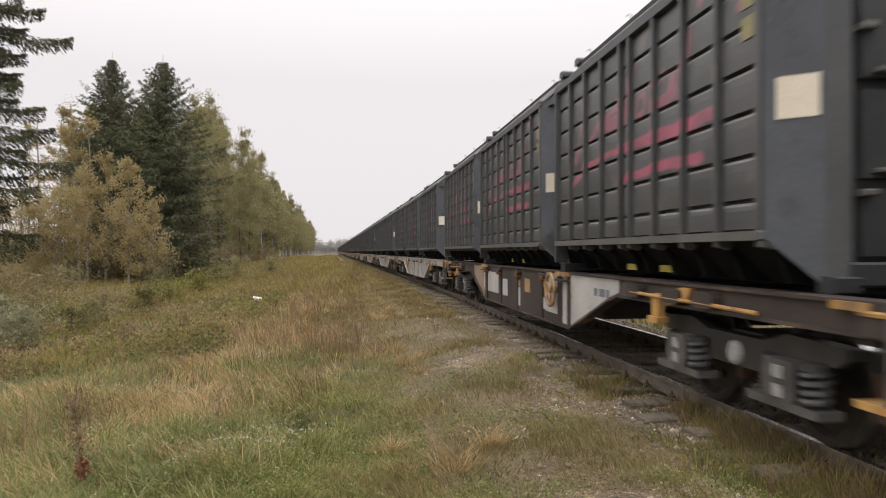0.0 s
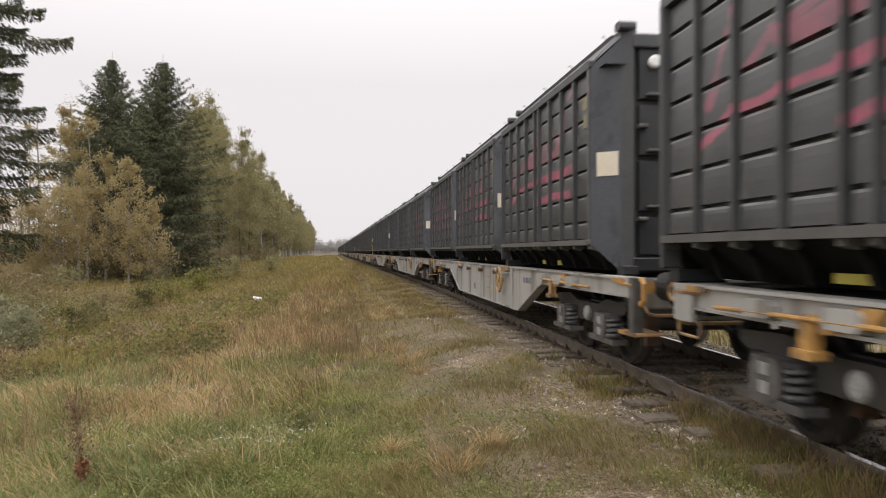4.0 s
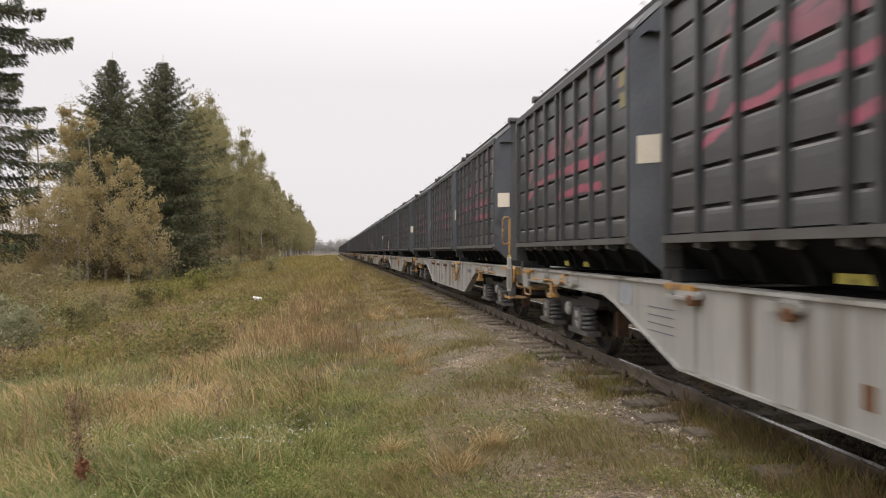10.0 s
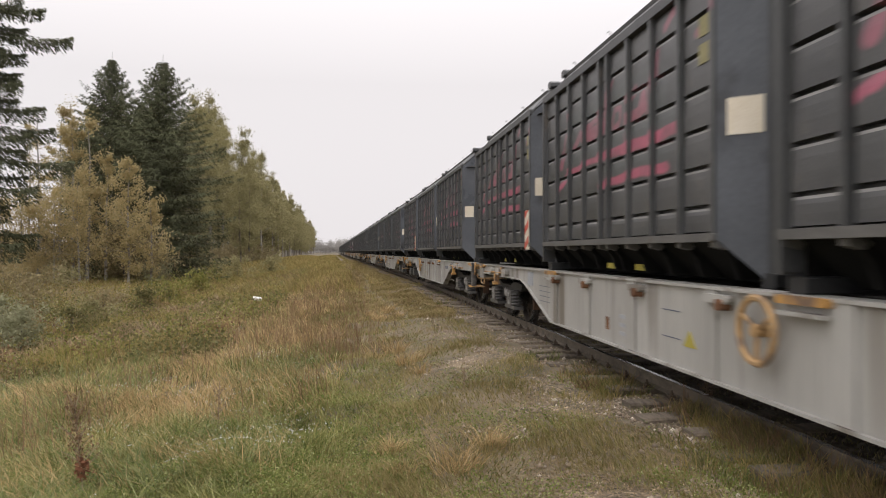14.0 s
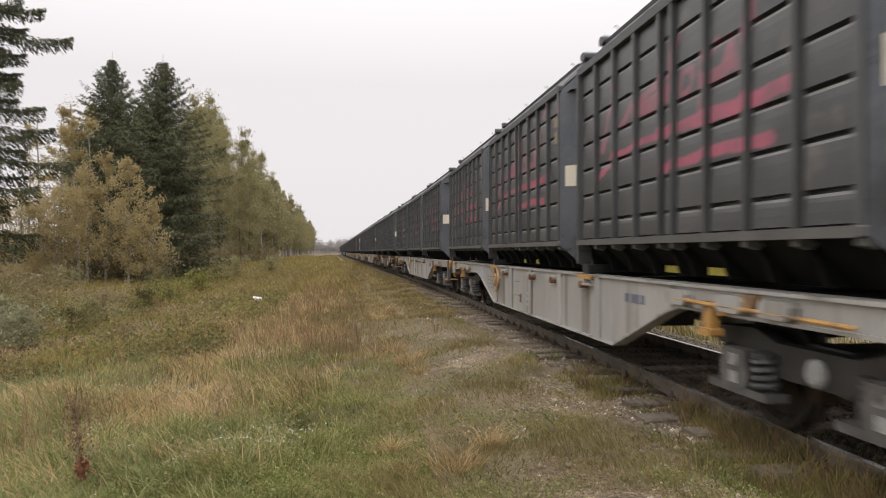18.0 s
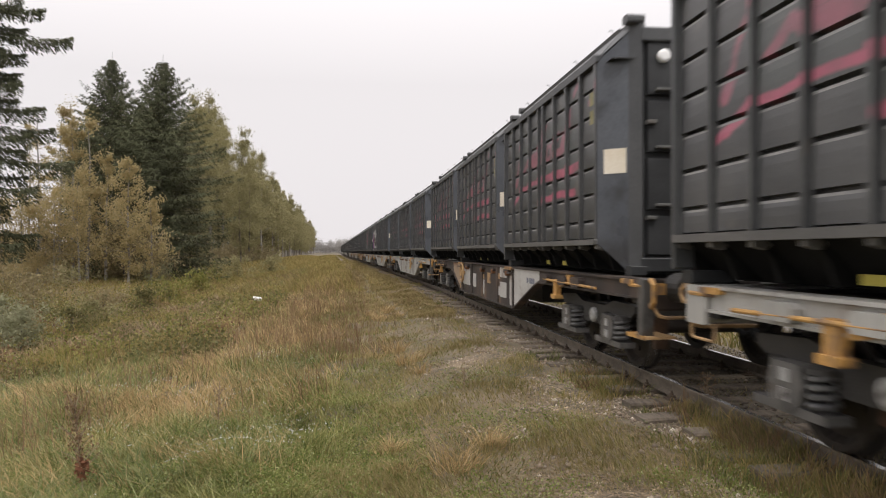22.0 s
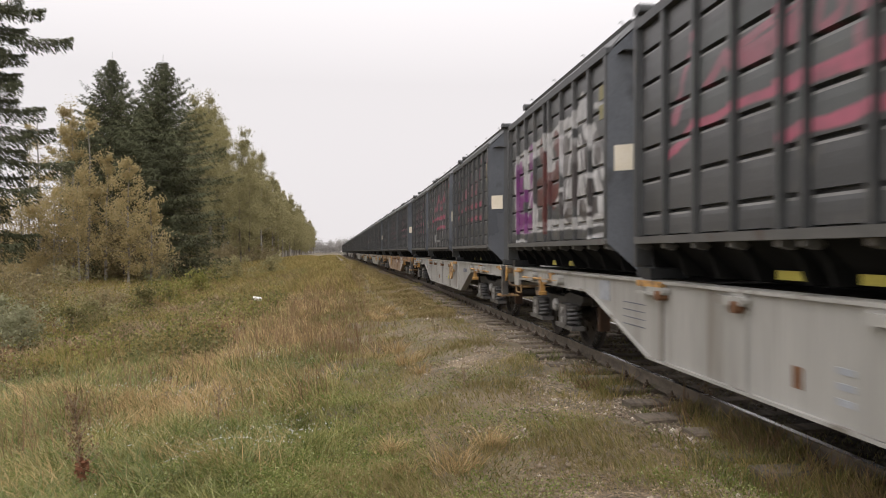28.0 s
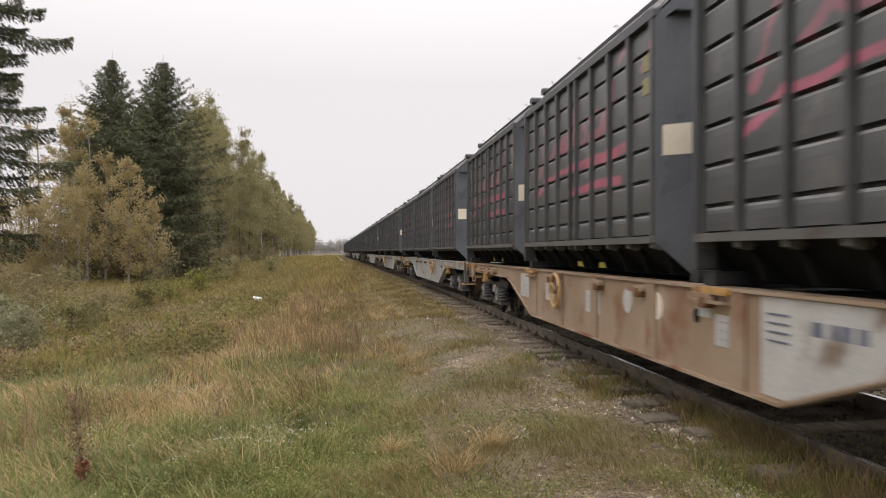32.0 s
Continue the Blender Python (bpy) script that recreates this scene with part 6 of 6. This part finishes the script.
        part("hub", Build().tube((-1.19, wheel_y, 0.79), (-1.30, wheel_y, 0.79), 0.045, 10), M_TANWHEEL, hw)
    # middle of the frame
    b = Build().box(-0.30, 0.30, -W + 0.16, W - 0.16, 0.78, 1.0)
    for y in (-8.9, -6.0, -3.1, -1.0, 1.0, 3.1, 6.0, 8.9):
        b.box(-1.17, 1.17, y - 0.09, y + 0.09, 0.80, 1.02)
    b.box(-0.45, 0.45, -2.4, 2.4, 0.35, 0.72)
    part("centre_sill", b, M_BOGIE, wagon)
    for e in (-1, 1):
        b = Build().box(-1.21, 1.21, *span(e * W, e * (W - 0.16)), 0.74, 1.055, chamfer=0.02)
        part("headstock", b, paint, wagon)
        part("corner_plate", Build().box(-1.235, -1.195, *span(e * (W + 0.004), e * (W - 0.34)), 0.74 if e > 0 else 0.86, 1.05, chamfer=0.01), paint, wagon)
        for side in (-1, 1):
            y = e * W
            buffer = part("buffer", Build().lathe([(y, 0.15), (y + e * 0.30, 0.135), (y + e * 0.30, 0.10), (y + e * 0.50, 0.10)], "y", (side * 0.875, 0, 0.97), 18), M_BOGIE, wagon, "dark round buffer")
            part("buffer_head", Build().lathe([(y + e * 0.48, 0.10), (y + e * 0.48, 0.225), (y + e * 0.505, 0.225), (y + e * 0.515, 0.0)], "y", (side * 0.875, 0, 0.97), 24), M_WHEEL, buffer)
            if side > 0 or far:
                continue
            xs = -1.17
            if e > 0 and not hooked:
                x = xs - 0.04
                b = Build().sweep([(x, W - 0.04, 0.76), (x, W - 0.05, 0.64), (x, W - 0.08, 0.62), (x, W - 0.42, 0.62), (x, W - 0.45, 0.64), (x, W - 0.46, 0.76)], 0.014, 6)
                part("stirrup", b, M_TANWHEEL, wagon, "thin faded orange stirrup")
            elif e > 0:
                b = Build().sweep([(xs, W - 0.10, 0.80), (xs - 0.05, W - 0.08, 0.74), (xs - 0.05, W - 0.08, 0.52), (xs - 0.05, W - 0.14, 0.46), (xs - 0.05, W - 0.36, 0.45)], 0.035, 8)
                part("stirrup", b, M_YELLOW, wagon, "orange hooked stirrup")
            hang = None if e > 0 else part("step_hanger", Build().box(xs - 0.075, xs + 0.03, *span(e * (W + 0.02), e * (W - 0.12)), 0.50, 1.06, chamfer=0.01), M_BOX, wagon)
            if hang:
                part("foot_step", Build().box(xs - 0.09, xs + 0.22, -W - 0.12, -W + 0.32, 0.475, 0.50), M_TANWHEEL, hang, "worn faded orange step plate")
                b = Build().box(xs - 0.104, xs - 0.09, -W - 0.12, -W + 0.335, 0.468, 0.508)
                b.box(xs - 0.09, xs + 0.22, -W + 0.32, -W + 0.335, 0.468, 0.508)
                part("step_edge", b, M_YELLOW, hang, "yellow-orange step edge")
            y = e * (W + 0.02)
            small = e > 0 and not hooked
            foot, paint_of = (0.90, M_TANWHEEL) if small else (0.79, M_YELLOW)
            b = Build().sweep([(xs, y, foot + 0.01), (xs - 0.03, y + e * 0.10, foot), (xs - 0.03, y + e * 0.15, foot + 0.05), (xs - 0.03, y + e * 0.15, 1.0), (xs - 0.02, y + e * 0.10, 1.04), (xs, y, 1.045)], 0.020 if small else 0.026, 8)
            grab = part("grab_handle", b, paint_of, wagon, "faded orange grab handle" if small else "orange grab handle")
            if not small:
                part("grab_plate", Build().box(xs - 0.01, xs + 0.09, *span(y + e * 0.13, y + e * 0.15), 0.91, 1.02), M_YELLOW, grab)
            b = Build().sweep([(xs + 0.02, e * (W - 0.45), 0.98), (xs - 0.06, e * (W - 0.35), 0.985), (xs - 0.06, e * (W - 0.05), 0.985)], 0.02, 6)
            part("hand_rail", b, M_YELLOW, wagon, "orange hand rail")
        if far:
            continue
        b = Build().sweep([(0, e * (W - 0.1), 0.98), (0, e * (W + 0.25), 0.97), (0.0, e * (W + 0.45), 0.92), (0, e * (W + 0.54), 0.90)], 0.05, 8)
        part("coupling", b, M_BOGIE, wagon, "greasy screw coupling")
        b = Build().sweep([(-0.35, e * (W - 0.05), 0.82), (-0.42, e * (W + 0.20), 0.62), (-0.40, e * (W + 0.40), 0.54), (-0.35, e * (W + 0.53), 0.60)], 0.03, 8)
        part("brake_hose", b, M_BLACK, wagon, "black brake hose")
        b = Build().sweep([(-1.12, e * (W - 0.02), 0.77), (-1.12, e * (W + 0.10), 0.70), (-1.05, e * (W + 0.12), 0.685), (-0.55, e * (W + 0.12), 0.685)], 0.018, 6)
        part("uncoupling_rod", b, M_TANWHEEL, wagon, "orange uncoupling rod")
    for y in BOGIE_Y:
        bogie_parts(wagon, y, far)
    return wagon


def add_paddle(wagon):
    """A tall looped handle on a pale post at the wagon's leading corner."""
    y = -WAGON_HALF + 0.02
    x = -1.245
    post = part("marker_post", Build().box(x - 0.035, x + 0.02, y - 0.05, y + 0.05, 0.60, 1.22, chamfer=0.01), M_PATCH, wagon, "pale grey post")
    part("collar", Build().box(x - 0.03, x + 0.018, y - 0.04, y + 0.04, 1.18, 1.26, chamfer=0.01), M_MARK, post, "dull yellow collar")
    part("post_sleeve", Build().box(x - 0.045, x + 0.025, y - 0.075, y + 0.075, 0.66, 1.02, chamfer=0.01), M_GREY, post)
    part("rod", Build().tube((x, y, 1.20), (x, y, 1.50), 0.022, 8), M_YELLOW, post, "orange rod")
    l, z0, z1, q = x - 0.125, 1.46, 1.95, 0.035
    loop = [(x, y, z0 + q), (x, y, z1 - q), (x - q, y, z1), (l + q, y, z1), (l, y, z1 - q), (l, y, z0 + q), (l + q, y, z0), (x - q, y, z0)]
    part("loop_handle", Build().sweep(loop, 0.023, 8, closed=True), M_YELLOW, post, "orange looped handle")


def add_stripes(box):
    """A red and white striped board on the container's front rib."""
    y0, y1, x = -BOX_LEN / 2 + 0.80, -BOX_LEN / 2 + 1.04, -BOX_HALF - 0.030
    board = part("striped_board", Build().box(x, x + 0.014, y0, y1, 0.30, 0.93), M_LABEL, box, "red and white striped board")
    for z in (0.30, 0.56, 0.82):
        part("stripe", Build().prism([(y0, z + 0.10), (y1, z - 0.02 if z > 0.3 else z), (y1, min(z + 0.10, 0.93)), (y0, min(z + 0.22, 0.93))], x - 0.004, x), M_RED, board, "red slanted stripe")


MOVERS = []      # (thing, offset along the line from its wagon's middle, wagon number)
FIRST, LAST, NEAR_LAST = -7, 19, 10
RUSTY, TAN, ARCHED, WHEEL_REAR = (-6, 4, 12, 15), (8,), (-3, 14), (-5, 1, 2, 3, 4, 8, 10)


def build_train():
    wagons, boxes = {}, {}
    for k in range(FIRST, LAST + 1):
        kind = "rusty" if k in RUSTY else "tan" if k in TAN else "arched" if k in ARCHED else "grey"
        far = k > NEAR_LAST or k == FIRST
        key = (kind, k in WHEEL_REAR and not far, far)
        if k == -1:
            wagon = build_wagon("grey", hooked=True)
            add_paddle(wagon)
        elif key not in wagons:
            wagon = wagons[key] = build_wagon(kind, 1.45 if kind == "tan" else 2.5 if key[1] else -2.55, far)
        else:
            wagon = copy_thing(wagons[key], pose(0, 0, 0))
        MOVERS.append((wagon, -0.30, k))
        for j in (-1, 0, 1):
            if (k, j) == (6, 1):
                ob = build_box(M_MARKED_BLOCK, False, True, "dark grey ribbed bulk container with purple and white graffiti blocks")
            elif (k, j) == (7, 0):
                ob = build_box(M_MARKED_WHITE, False, True, "dark grey ribbed bulk container with pink and white graffiti")
            elif (k, j) in ((0, 1), (1, 1)):
                ob = build_box()
                add_stripes(ob)
            elif far in boxes:
                ob = copy_thing(boxes[far], pose(0, 0, 0))
            else:
                ob = boxes[far] = build_box(None, far)
            MOVERS.append((ob, j * BOX_PITCH, k))


build_train()


# ---- movement ----
def run(t, k):
    """How far along the line the middle of wagon k is at t seconds."""
    u = t - 13.0
    return 16.335 + k * PITCH - 8.71506 * u + 0.00450658 * u ** 2 - 8.0899e-05 * u ** 3 + 2.01860e-06 * u ** 4


def motions():
    steps = [i * 0.5 for i in range(65)]
    spins = [i / 15 for i in range(481)]
    for ob, off, k in MOVERS:
        z = DECK if ob.name.startswith("bulk") else 0.0
        walk(ob, [(t, track(run(t, k) + off, z)) for t in steps])
        for w in ob.children_recursive:
            if w.name.startswith("wheelset"):
                at = w.matrix_basis.translation.copy()
                walk(w, [(t, pose(at.x, at.y, at.z, math.degrees((run(0, k) - run(t, k)) / WHEEL_R))) for t in spins])


motions()
